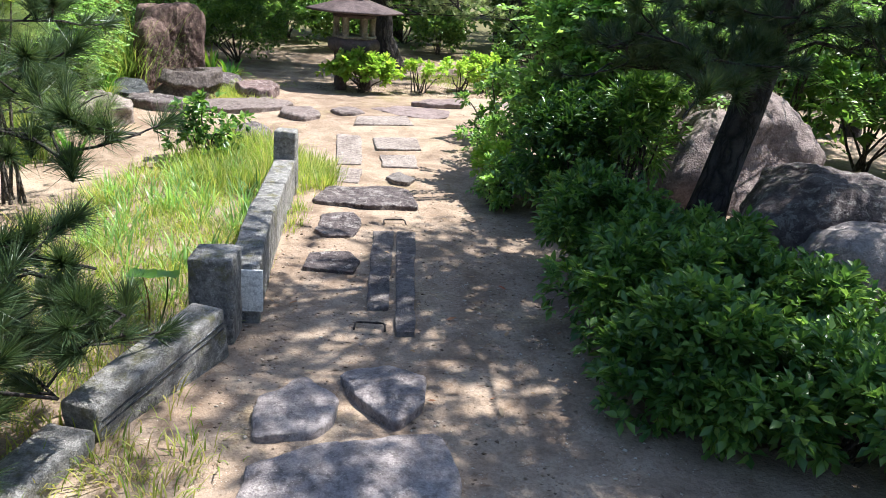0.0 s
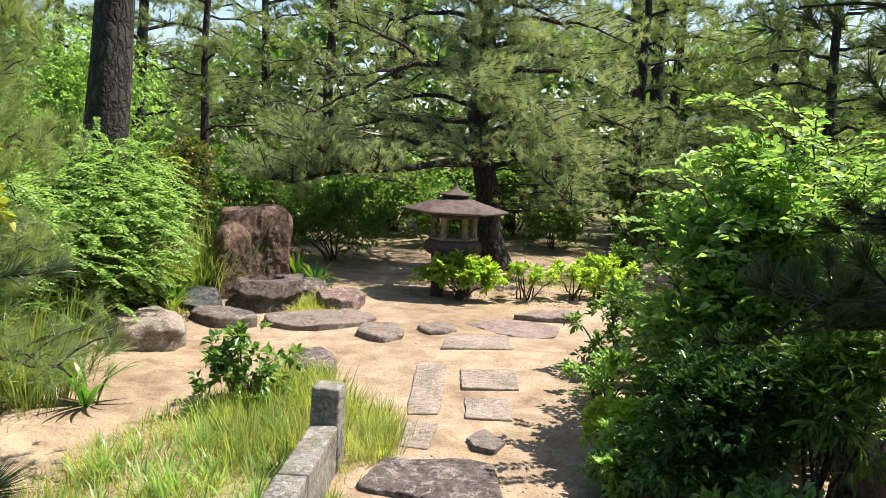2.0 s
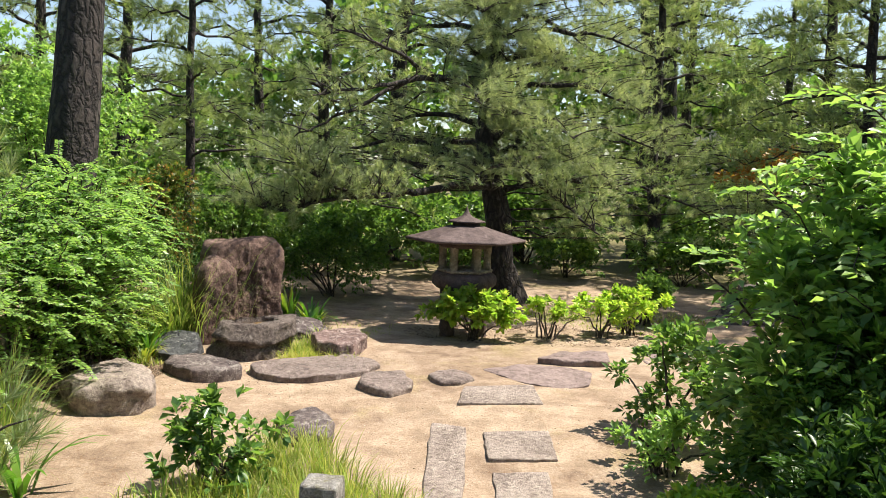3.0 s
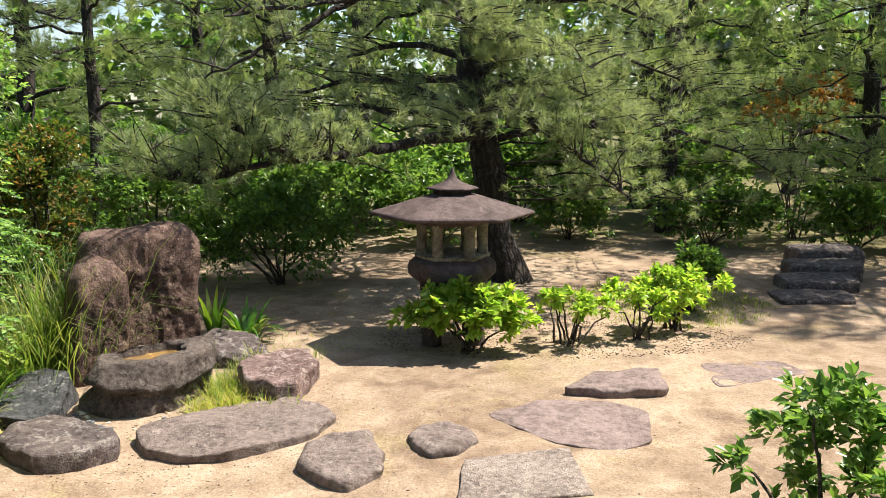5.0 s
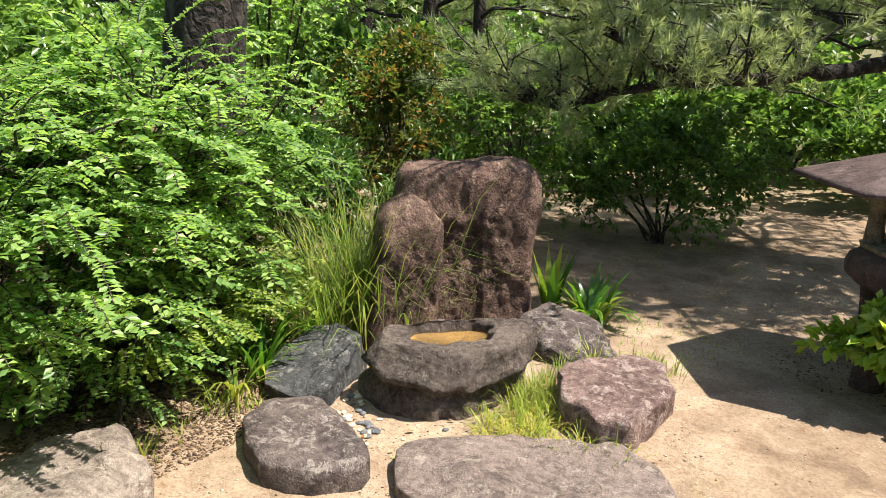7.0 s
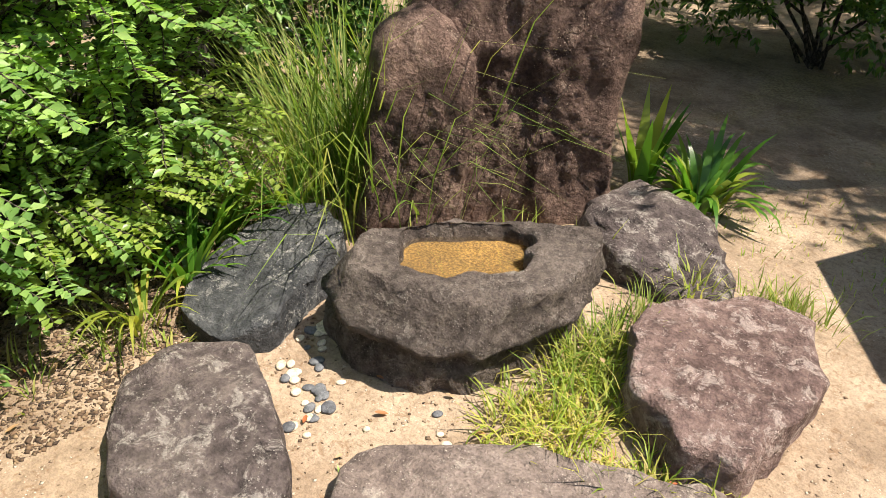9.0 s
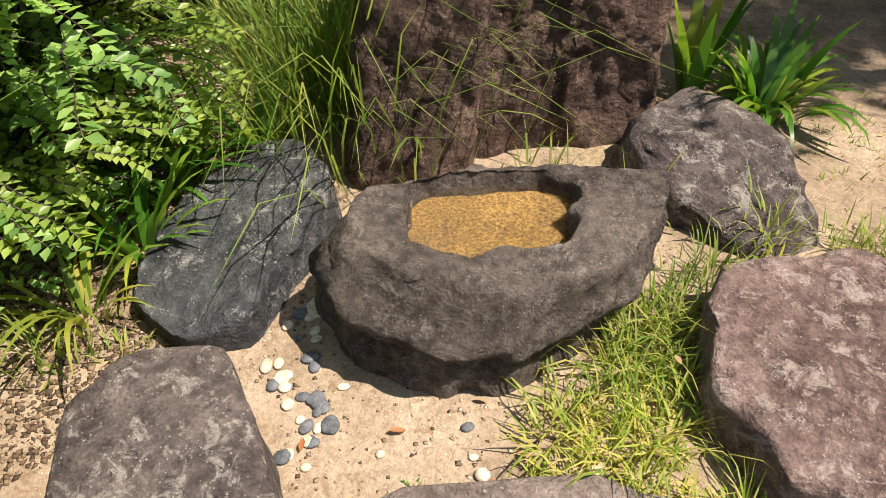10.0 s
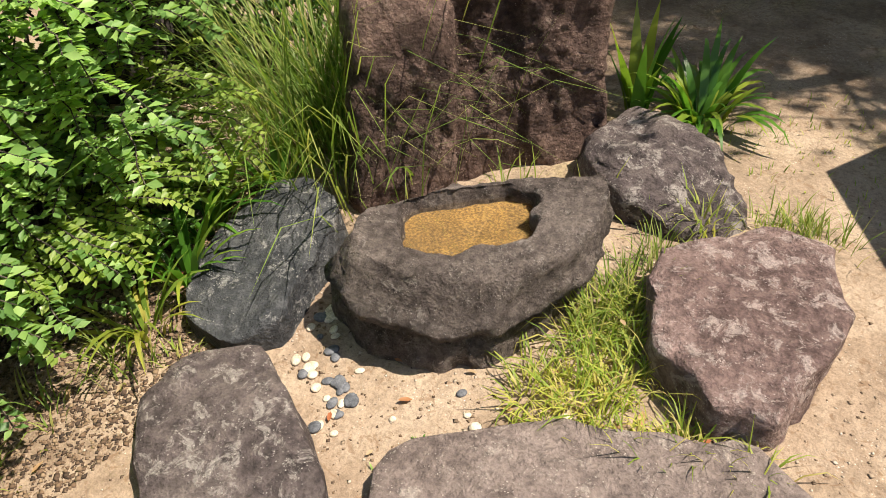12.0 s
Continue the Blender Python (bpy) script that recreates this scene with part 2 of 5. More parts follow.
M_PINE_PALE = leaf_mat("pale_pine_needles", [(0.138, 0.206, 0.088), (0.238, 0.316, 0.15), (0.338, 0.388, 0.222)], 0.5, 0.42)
M_BROAD = leaf_mat("glossy_green_leaves", [(0.06, 0.14, 0.043), (0.126, 0.239, 0.062), (0.227, 0.353, 0.096)], 0.48, 0.3)
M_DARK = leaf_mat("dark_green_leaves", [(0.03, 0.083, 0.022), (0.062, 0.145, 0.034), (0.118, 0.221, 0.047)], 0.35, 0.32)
M_LIME = leaf_mat("yellow_green_leaves", [(0.221, 0.398, 0.058), (0.365, 0.55, 0.087), (0.497, 0.558, 0.156)], 0.55, 0.35)
M_FRESH = leaf_mat("fresh_green_leaves", [(0.127, 0.258, 0.08), (0.233, 0.393, 0.119), (0.369, 0.543, 0.198)], 0.5, 0.38)
M_YOUNG = leaf_mat("young_green_leaves", [(0.2, 0.31, 0.07), (0.31, 0.42, 0.1), (0.44, 0.53, 0.16)], 0.5, 0.35)
M_RUST = leaf_mat("reddish_leaves", [(0.034, 0.074, 0.022), (0.068, 0.121, 0.03), (0.095, 0.135, 0.034), (0.121, 0.135, 0.034), (0.351, 0.162, 0.068)], 0.45, 0.35)
M_YELLOW = leaf_mat("yellow_leaves", [(0.18, 0.27, 0.04), (0.36, 0.4, 0.06), (0.46, 0.4, 0.06)], 0.5, 0.35)
M_ORANGE = leaf_mat("orange_leaves", [(0.3, 0.12, 0.03), (0.45, 0.2, 0.06), (0.4, 0.3, 0.08)], 0.45, 0.4)
M_GRASS = leaf_mat("grass_blades", [(0.16, 0.253, 0.05), (0.285, 0.37, 0.086), (0.479, 0.444, 0.187)], 0.5, 0.5, 0.3)
M_DRYGRASS = leaf_mat("dry_grass_blades", [(0.151, 0.238, 0.038), (0.281, 0.356, 0.065), (0.432, 0.432, 0.108), (0.497, 0.41, 0.184)], 0.45, 0.5, 0.3)
M_TALLGRASS = leaf_mat("tall_grass_blades", [(0.11, 0.19, 0.04), (0.2, 0.3, 0.07), (0.38, 0.38, 0.15)], 0.45, 0.45, 0.3)
M_STRAP = leaf_mat("strap_leaves", [(0.05, 0.15, 0.02), (0.09, 0.23, 0.03), (0.14, 0.3, 0.045), (0.34, 0.4, 0.06)], 0.45, 0.3)
M_YELLOWSTRAP = leaf_mat("yellowed_strap_leaves", [(0.16, 0.26, 0.04), (0.36, 0.38, 0.07), (0.48, 0.4, 0.1)], 0.45, 0.4)
M_LITTER = leaf_mat("fallen_leaves", [(0.3, 0.08, 0.03), (0.35, 0.2, 0.1), (0.42, 0.34, 0.24)], 0.2, 0.6)


# ---- building helpers ----
rng = np.random.default_rng(7)


def fast_mesh(name, verts, faces, smooth=False):
    """A mesh from arrays: all faces have the same number of corners."""
    me = bpy.data.meshes.new(name)
    verts, faces = np.asarray(verts, dtype=np.float32), np.asarray(faces, dtype=np.int32)
    k = faces.shape[1]
    me.vertices.add(len(verts))
    me.vertices.foreach_set("co", verts.ravel())
    me.loops.add(faces.size)
    me.loops.foreach_set("vertex_index", faces.ravel())
    me.polygons.add(len(faces))
    me.polygons.foreach_set("loop_start", np.arange(0, faces.size, k, dtype=np.int32))
    if smooth:
        me.polygons.foreach_set("use_smooth", np.ones(len(faces), dtype=bool))
    me.update()
    me.validate()
    return me


def part_of(name, me, mat, parent=None, label=""):
    me.materials.clear()
    me.materials.append(mat)
    ob = new(name, me)
    if parent is not None:
        ob.parent = parent
    if label:
        tagged(ob, label)
    return ob


def unit(v):
    return v / np.maximum(np.linalg.norm(v, axis=-1, keepdims=True), 1e-9)


def tube(points, radii, segs=8, rough=0.0):
    """Arrays of a tapered round tube along points."""
    p = np.asarray(points, float)
    r = np.asarray(radii, float)
    t = unit(np.gradient(p, axis=0))
    ref = np.where(np.abs(t[:, 2:3]) > 0.9, np.array([[1.0, 0, 0]]), np.array([[0, 0, 1.0]]))
    a = unit(np.cross(t, ref))
    b = np.cross(t, a)
    th = np.linspace(0, 2 * np.pi, segs, endpoint=False)
    ring = np.cos(th)[None, :, None] * a[:, None] + np.sin(th)[None, :, None] * b[:, None]
    k = 1 + rough * (rng.random((len(p), segs, 1)) - 0.5)
    v = p[:, None] + ring * r[:, None, None] * k
    n = len(p)
    i, j = np.meshgrid(np.arange(n - 1), np.arange(segs), indexing="ij")
    j2 = (j + 1) % segs
    f = np.stack([i * segs + j, i * segs + j2, (i + 1) * segs + j2, (i + 1) * segs + j], -1).reshape(-1, 4)
    return v.reshape(-1, 3), f


def gather(pieces):
    """Joins arrays of vertices and faces."""
    vs, fs, n = [], [], 0
    for v, f in pieces:
        vs.append(v)
        fs.append(f + n)
        n += len(v)
    return np.concatenate(vs), np.concatenate(fs)


def curve_path(a, b, bend=(0, 0, 0), n=7, wob=0.0):
    a, b, bend = np.array(a, float), np.array(b, float), np.array(bend, float)
    t = np.linspace(0, 1, n)[:, None]
    p = a + (b - a) * t + bend * (4 * t * (1 - t))
    if wob:
        p[1:-1] += rng.normal(0, wob, (n - 2, 3))
    return p


def leaf_arrays(base, way, length, width, fold=0.25, curl=0.0):
    """Folded pointed leaves: base points, directions, sizes."""
    n = len(base)
    way = unit(way)
    side = unit(np.cross(way, rng.normal(0, 0.35, (n, 3)) + np.array([0, 0, 1.0])))
    up = np.cross(side, way)
    L = np.broadcast_to(np.asarray(length, float), (n,))[:, None]
    W = np.broadcast_to(np.asarray(width, float), (n,))[:, None]
    tip = base + way * L - up * L * curl
    mid = base + way * L * 0.55
    a = mid + side * W * 0.5 + up * W * fold
    b = mid - side * W * 0.5 + up * W * fold
    v = np.stack([base, a, tip, b], 1).reshape(-1, 3)
    o = np.arange(n)[:, None] * 4
    f = np.concatenate([o + np.array([[0, 1, 2]]), o + np.array([[0, 2, 3]])])
    return v, f


def rosettes(at, out, per, length, width, spread=0.9, stem=0.0, fold=0.25):
    """Tufts of leaves round an outward direction."""
    n = len(at)
    out = unit(out)
    d = np.repeat(out, per, 0) + rng.normal(0, spread, (n * per, 3)) * np.array([1, 1, 0.8])
    d = unit(d)
    base = np.repeat(at, per, 0) + d * length * 0.1 - np.repeat(out, per, 0) * rng.random((n * per, 1)) * stem
    size = rng.uniform(0.6, 1.15, n * per)
    return leaf_arrays(base, d, length * size, width * size, fold, 0.12)


def lumps(centre, radii, count, blobs, blob_r, low=0.0):
    """Points with outward directions on the skins of many blobs that fill an ellipsoid's shell."""
    c, r = np.array(centre, float), np.array(radii, float)
    d = unit(rng.normal(0, 1, (blobs, 3)))
    d[:, 2] = np.where(d[:, 2] < -0.75, -d[:, 2], d[:, 2])
    bc = c + d * r * rng.uniform(0.45, 1.0, (blobs, 1))
    bc[:, 2] = np.maximum(bc[:, 2], low + 0.05)
    br = blob_r * rng.uniform(0.6, 1.25, blobs)
    k = rng.integers(0, blobs, count)
    o = unit(rng.normal(0, 1, (count, 3)) + np.array([0, 0, 0.45]))
    p = bc[k] + o * br[k][:, None] * rng.uniform(0.55, 1.05, (count, 1))
    keep = p[:, 2] > low
    return p[keep], (o + 0.35 * unit(p - c))[keep], bc


def needles(at, way, per, length, width, cone=0.55):
    """Pine needles: thin triangles round the twig's direction."""
    n = len(at)
    d = np.repeat(unit(way), per, 0) + rng.normal(0, cone, (n * per, 3))
    d = unit(d)
    back = rng.random((n * per, 1)) * length * 0.55
    base = np.repeat(at, per, 0) - np.repeat(unit(way), per, 0) * back
    side = unit(np.cross(d, rng.normal(0, 1, (n * per, 3)))) * width * 0.5
    tip = base + d * length * rng.uniform(0.7, 1.1, (n * per, 1))
    v = np.stack([base - side, base + side, tip], 1).reshape(-1, 3)
    return v, np.arange(n * per * 3).reshape(-1, 3)


def blades(roots, lean, length, width, arch=0.6, steps=4):
    """Arching grass blades or strap leaves as folded ribbons."""
    n = len(roots)
    lean = unit(lean * np.array([1, 1, 0]) + 1e-6)
    L = np.broadcast_to(np.asarray(length, float), (n,))[:, None]
    W = np.broadcast_to(np.asarray(width, float), (n,))[:, None]
    A = np.broadcast_to(np.asarray(arch, float), (n,))[:, None]
    side = np.stack([-lean[:, 1], lean[:, 0], np.zeros(n)], 1)
    rows = []
    x, z = np.zeros((n, 1)), np.zeros((n, 1))
    ang = np.full((n, 1), 0.12) + A * 0.25
    for s in range(steps + 1):
        t = s / steps
        w = W * (1 - t ** 2.2) * (0.75 + 0.5 * min(1, 3 * t)) * 0.5
        c = roots + lean * x + np.array([0, 0, 1.0]) * z
        rows.append((c - side * w, c + side * w))
        x = x + np.sin(ang) * L / steps
        z = z + np.cos(ang) * L / steps
        ang = ang + A * (1.6 / steps) * (0.6 + t)
    v = np.stack([q for r in rows for q in r], 1)
    m = 2 * (steps + 1)
    o = np.arange(n)[:, None] * m
    f = np.concatenate([o + np.array([[2 * s, 2 * s + 1, 2 * s + 3, 2 * s + 2]]) for s in range(steps)])
    return v.reshape(-1, 3), f


def empty(name, at, label, category, group=""):
    e = new(name)
    e.location = at
    e.empty_display_size = 0.1
    return tagged(e, label, category, group)


# ---- ground ----
def ground_z(x, y):
    """Height of the garden floor."""
    z = 0.018 * np.sin(0.9 * x + 0.6) * np.cos(0.7 * y) + 0.012 * np.sin(2.1 * x + 1.7 * y)
    hollow = 0.10 * np.exp(-(((x + 2.3) / 1.0) ** 2 + ((y - 5.0) / 2.2) ** 2))
    bank = 0.12 * np.exp(-(((x + 4.6) / 1.6) ** 2 + ((y - 9.0) / 3.0) ** 2))
    return z - hollow + bank


def build_ground():
    inner = np.linspace(-9, 9, 181)
    ring = np.array([10, 12, 15, 20, 30, 50, 90, 160, 300, 600, 1200, 2400])
    axis = np.concatenate([-ring[::-1], inner, ring])
    X, Y = np.meshgrid(axis, axis + 7.0, indexing="ij")
    near = np.clip((12 - np.maximum(np.abs(X), np.abs(Y - 7))) / 3, 0, 1)
    Z = ground_z(X, Y) * near
    n = len(axis)
    i, j = np.meshgrid(np.arange(n - 1), np.arange(n - 1), indexing="ij")
    f = np.stack([i * n + j, (i + 1) * n + j, (i + 1) * n + j + 1, i * n + j + 1], -1).reshape(-1, 4)
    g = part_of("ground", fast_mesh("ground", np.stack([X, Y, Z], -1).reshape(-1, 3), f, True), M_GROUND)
    tagged(g, "pale sandy garden soil with moss and litter", "ground", kind="structure")


build_ground()


# ---- stones ----
def outline_radius(corners, soft):
    """Radius by angle round the middle of a rounded polygon of corners."""
    c = np.array(corners, float)
    mid = (c.min(0) + c.max(0)) / 2
    d = np.roll(c, -1, 0) - c
    pts = (c[:, None] + d[:, None] * np.linspace(0, 1, 24, endpoint=False)[None, :, None]).reshape(-1, 2) - mid
    th, r = np.arctan2(pts[:, 1], pts[:, 0]), np.hypot(pts[:, 0], pts[:, 1])
    grid = np.linspace(-np.pi, np.pi, 181)
    o = np.argsort(th)
    rr = np.interp(grid, th[o], r[o], period=2 * np.pi)
    w = int(soft)
    k = np.hanning(2 * w + 3)[1:-1]
    k /= k.sum()
    rr = np.convolve(np.concatenate([rr[-w - 2:-1], rr, rr[1:w + 2]]), k, "same")[w + 1:-(w + 1)]
    return mid, grid, rr


def roughen(v, amount, scale, seed):
    """Moves points by layered noise, as worn rock."""
    off = Vector((seed * 3.7, seed * 1.3, seed * 2.1))
    out = np.empty_like(v)
    for i, p in enumerate(v):
        q = Vector(p) * scale + off
        w = noise.noise_vector(q) + 0.5 * noise.noise_vector(q * 2.3) + 0.28 * noise.noise_vector(q * 5.1) + 0.12 * noise.noise_vector(q * 11)
        out[i] = p + amount * np.array(w)
    return out


def chip(v, amount, scale, seed):
    """Breaks a smooth rock skin into facets with sharp steps between them."""
    off = Vector((seed, seed * 2.7, seed * 0.4))
    out = v.copy()
    for i, p in enumerate(v):
        q = Vector(p) * scale + off
        q += 0.35 * noise.noise_vector(q * 1.7)
        d, pts = noise.voronoi(q)
        cell = noise.cell_vector(pts[0])
        edge = min(1.0, (d[1] - d[0]) * 3.0)
        out[i] = p + amount * (np.array(cell) - 0.5) * (0.35 + 0.65 * edge) * np.array([1, 1, 0.6])
    return out


def grid_faces(rings, segs):
    i, j = np.meshgrid(np.arange(rings - 1), np.arange(segs), indexing="ij")
    j2 = (j + 1) % segs
    return np.stack([i * segs + j, i * segs + j2, (i + 1) * segs + j2, (i + 1) * segs + j], -1).reshape(-1, 4)


def rock(name, corners, height, mat, label, category="stone", group="", edge=0.35, sink=0.08, rough=0.02, scale=4.0, soft=7, tilt=(0, 0), base=0.0, taper=0.0, segs=60):
    """A boulder or stepping stone: rounded outline, flattened top, worn edges."""
    mid, grid, rr = outline_radius(corners, soft)
    th = np.linspace(-np.pi, np.pi, segs, endpoint=False)
    R = np.interp(th, grid, rr)
    rings = []
    for t in np.linspace(-0.5, 1, 34):
        a = t * np.pi / 2
        cr = max(abs(math.cos(a)), 1e-4) ** edge
        if t > 0.985:
            cr = 0.0
        z = (height if a > 0 else sink) * math.copysign(abs(math.sin(a)) ** edge, a)
        k = cr * (1 - taper * max(0, z / height))
        x, y = np.cos(th) * R * k, np.sin(th) * R * k
        lift = (tilt[0] * x + tilt[1] * y) if a > 0 else 0
        rings.append(np.stack([x, y, np.full(segs, z + base) + lift * max(0, z / height)], 1))
    # flat tops need rings of their own
    last = rings[-2]
    fill = [np.stack([last[:, 0] * q, last[:, 1] * q, last[:, 2] * q + (1 - q) * (height + base)], 1) for q in (0.85, 0.7, 0.55, 0.4, 0.25, 0.1)]
    rings = rings[:-1] + fill + [rings[-1] * np.array([0, 0, 0]) + np.array([0, 0, height + base])]
    v = np.concatenate(rings)
    seed = sum(map(ord, name)) % 13 + mid[0] + 2 * mid[1]
    v = roughen(v, rough, scale, seed)
    v = chip(v, rough * 1.1, scale * 1.5, seed)
    ob = part_of(name, fast_mesh(name, v, grid_faces(len(rings), segs), True), mat)
    ob.location = (mid[0], mid[1], 0)
    return tagged(ob, label, category, group)


def paving(corners, mat, label, height=0.016, seed=1):
    """A thin worn slab with straight sides, from its four corners in order."""
    c = [Vector((*q, 0)) for q in corners]
    mid = sum(c, Vector()) / 4
    bm = bmesh.new()
    low = [bm.verts.new(q - mid + Vector((0, 0, -0.05))) for q in c]
    high = [bm.verts.new(q - mid + Vector((0, 0, height))) for q in c]
    bm.faces.new(high)
    bm.faces.new(low[::-1])
    for k in range(4):
        bm.faces.new((low[k], low[(k + 1) % 4], high[(k + 1) % 4], high[k]))
    bmesh.ops.recalc_face_normals(bm, faces=bm.faces[:])
    bmesh.ops.bevel(bm, geom=bm.edges[:], offset=0.008, segments=2, affect="EDGES", profile=0.6)
    bmesh.ops.subdivide_edges(bm, edges=[e for e in bm.edges if e.calc_length() > 0.06], cuts=9, use_grid_fill=True)
    for v in bm.verts:
        q = v.co * 7 + Vector((seed * 2.3, seed, 0))
        d = noise.noise_vector(q) + 0.6 * noise.noise_vector(q * 3.1)
        v.co += Vector((0.011 * d.x, 0.011 * d.y, 0.004 * d.z))
    for f in bm.faces:
        f.smooth = True
    me = bpy.data.meshes.new("stepping_stone")
    bm.to_mesh(me)
    bm.free()
    ob = part_of("stepping_stone", me, mat)
    ob.location = (mid.x, mid.y, float(ground_z(mid.x, mid.y)))
    return tagged(ob, label, "stepping stone", G_STEP)


G_STEP = "stepping stones of the path"


def step(corners, mat, label, height=0.06, **k):
    k.setdefault("edge", 0.2)
    k.setdefault("rough", 0.016)
    k.setdefault("soft", 3)
    return rock("stepping_stone", corners, height * 0.8, mat, label, "stepping stone", G_STEP, **k)


step([(-1.92, 8.74), (-1.9, 8.86), (-1.66, 9.05), (-1.42, 9.17), (-1.18, 9.27), (-0.99, 9.17), (-0.83, 8.98), (-0.92, 8.77), (-1.33, 8.49), (-1.6, 8.49), (-1.8, 8.57)], M_SLAB, "broad flat purple-grey stone slab before the basin", 0.06, rough=0.026, scale=3.0, soft=2)
step([(-2.41, 8.45), (-2.57, 8.6), (-2.55, 8.76), (-2.4, 8.9), (-2.14, 8.77), (-1.94, 8.63), (-1.92, 8.55), (-2.04, 8.4), (-2.24, 8.34)], M_GREY, "rounded dark purple-grey stone beside the basin", 0.12, edge=0.26)
step([(-0.96, 8.37), (-0.95, 8.57), (-0.83, 8.74), (-0.64, 8.77), (-0.55, 8.48), (-0.54, 8.28), (-0.68, 8.14), (-0.81, 8.19)], M_SLAB, "rounded grey stepping stone in the sandy path", 0.09, edge=0.45)
step([(-0.43, 8.71), (-0.38, 8.82), (-0.23, 8.89), (-0.1, 8.82), (-0.07, 8.64), (-0.17, 8.49), (-0.31, 8.45), (-0.41, 8.57)], M_SLAB, "small rounded grey stepping stone in sand", 0.08, edge=0.42)
step([(-0.01, 9.04), (0.3, 9.26), (0.72, 9.28), (0.95, 9.1), (0.86, 8.66), (0.62, 8.54), (0.34, 8.64)], M_ROSE, "large flat reddish stepping stone set in sand", 0.032)
step([(0.48, 9.38), (0.74, 9.68), (1.2, 9.78), (1.14, 9.36), (0.84, 9.33)], M_ROSE, "narrow reddish slab with a raised edge", 0.085)
step([(1.50, 9.45), (1.53, 9.95), (2.12, 10.04), (2.23, 9.79)], M_ROSE, "thin flat reddish slab in the sand", 0.035, soft=3)
paving([(-0.19, 7.97), (-0.14, 8.42), (0.4, 8.56), (0.43, 8.06)], M_PALE, "pale worn slab nearly level with the sand", 0.014, 1)
paving([(-0.36, 7.6), (-0.12, 7.57), (-0.14, 6.42), (-0.35, 6.38)], M_PALE, "long pale rectangular paving slab", 0.014, 2)
paving([(-0.02, 7.42), (0.41, 7.5), (0.41, 6.98), (0.0, 6.95)], M_PALE, "pale square paving slab dusted with sand", 0.014, 3)
paving([(0.02, 6.78), (0.34, 6.83), (0.33, 6.38), (0.03, 6.38)], M_PALE, "pale uneven paving slab dusted with sand", 0.014, 4)
step([(-0.52, 5.22), (-0.42, 5.58), (0.19, 5.62), (0.22, 5.16), (-0.16, 5.12)], M_GREY, "broad purple-grey cross slab with a worn edge", 0.05, soft=3)
step([(-0.47, 4.62), (-0.43, 4.95), (-0.25, 5.02), (-0.18, 4.78), (-0.23, 4.55), (-0.4, 4.52)], M_GREY, "rounded dark stepping stone in shade", 0.035)
paving([(-0.185, 3.54), (-0.11, 4.67), (0.02, 4.68), (-0.075, 3.54)], M_WORN, "long narrow grey paving slab in shade", 0.014, 5)
paving([(-0.06, 3.27), (0.035, 4.68), (0.155, 4.69), (0.025, 3.27)], M_WORN, "long narrow grey paving slab with chipped corners", 0.014, 6)
step([(-0.51, 4.03), (-0.48, 4.25), (-0.26, 4.29), (-0.2, 4.13), (-0.24, 3.98)], M_GREY, "worn grey slab under thin soil", 0.016, soft=1, edge=0.12, rough=0.006)
step([(-0.31, 2.88), (-0.2, 2.92), (-0.1, 2.94), (0.04, 2.86), (-0.005, 2.63), (-0.11, 2.5), (-0.22, 2.65)], M_PATH, "heart-shaped grey stepping stone", 0.04, soft=4)
step([(-0.61, 2.7), (-0.44, 2.81), (-0.3, 2.69), (-0.32, 2.54), (-0.38, 2.44), (-0.6, 2.42)], M_PATH, "rounded dark grey stepping stone on shaded soil", 0.04, soft=5)
step([(-0.62, 2.02), (-0.6, 2.27), (-0.38, 2.37), (0.04, 2.43), (0.09, 2.18), (0.06, 2.02)], M_PATH, "broad flat grey slab with a straight edge", 0.05, soft=2, edge=0.14)
step([(-1.33, 7.3), (-1.26, 7.55), (-1.12, 7.6), (-0.96, 7.34), (-0.95, 7.1), (-1.2, 7.05)], M_GREY, "grey stone half hidden by grass", 0.12, edge=0.5)
paving([(-0.36, 5.83), (-0.35, 6.26), (-0.14, 6.24), (-0.18, 5.81)], M_PALE, "small pale slab between the longer ones", 0.014, 7)
step([(0.03, 6.0), (0.16, 6.16), (0.26, 5.98), (0.2, 5.8), (0.08, 5.84)], M_WORN, "small dark stone sunk in the sand", 0.025)
for k, (y, z) in enumerate(((11.75, 0.07), (12.25, 0.16), (12.75, 0.25), (13.3, 0.34))):
    step([(2.9 + 0.28 * k, y), (2.95 + 0.28 * k, y + 0.5), (3.75 + 0.3 * k, y + 0.52), (3.6 + 0.3 * k, y)], M_GREY, "low worn stone step on the side path", z, soft=3)

rock("flat_rock", [(-2.72, 8.88), (-2.85, 9.09), (-2.9, 9.27), (-2.88, 9.42), (-2.75, 9.52), (-2.58, 9.46), (-2.5, 9.34), (-2.46, 9.11), (-2.42, 8.97), (-2.53, 8.83)], 0.115, M_BLACK, "blue-black flat rock with pale veins beside the basin", edge=0.13, rough=0.024, soft=1, tilt=(0.0, 0.1), scale=5.0)
rock("flat_rock", [(-1.57, 9.55), (-1.59, 9.72), (-1.36, 9.95), (-1.17, 9.97), (-1.08, 9.75), (-1.07, 9.5), (-1.14, 9.27), (-1.3, 9.25), (-1.49, 9.41)], 0.14, M_RED, "purple-red flat rock with pale lichen by the grass", edge=0.12, rough=0.022, soft=1, scale=5.0)
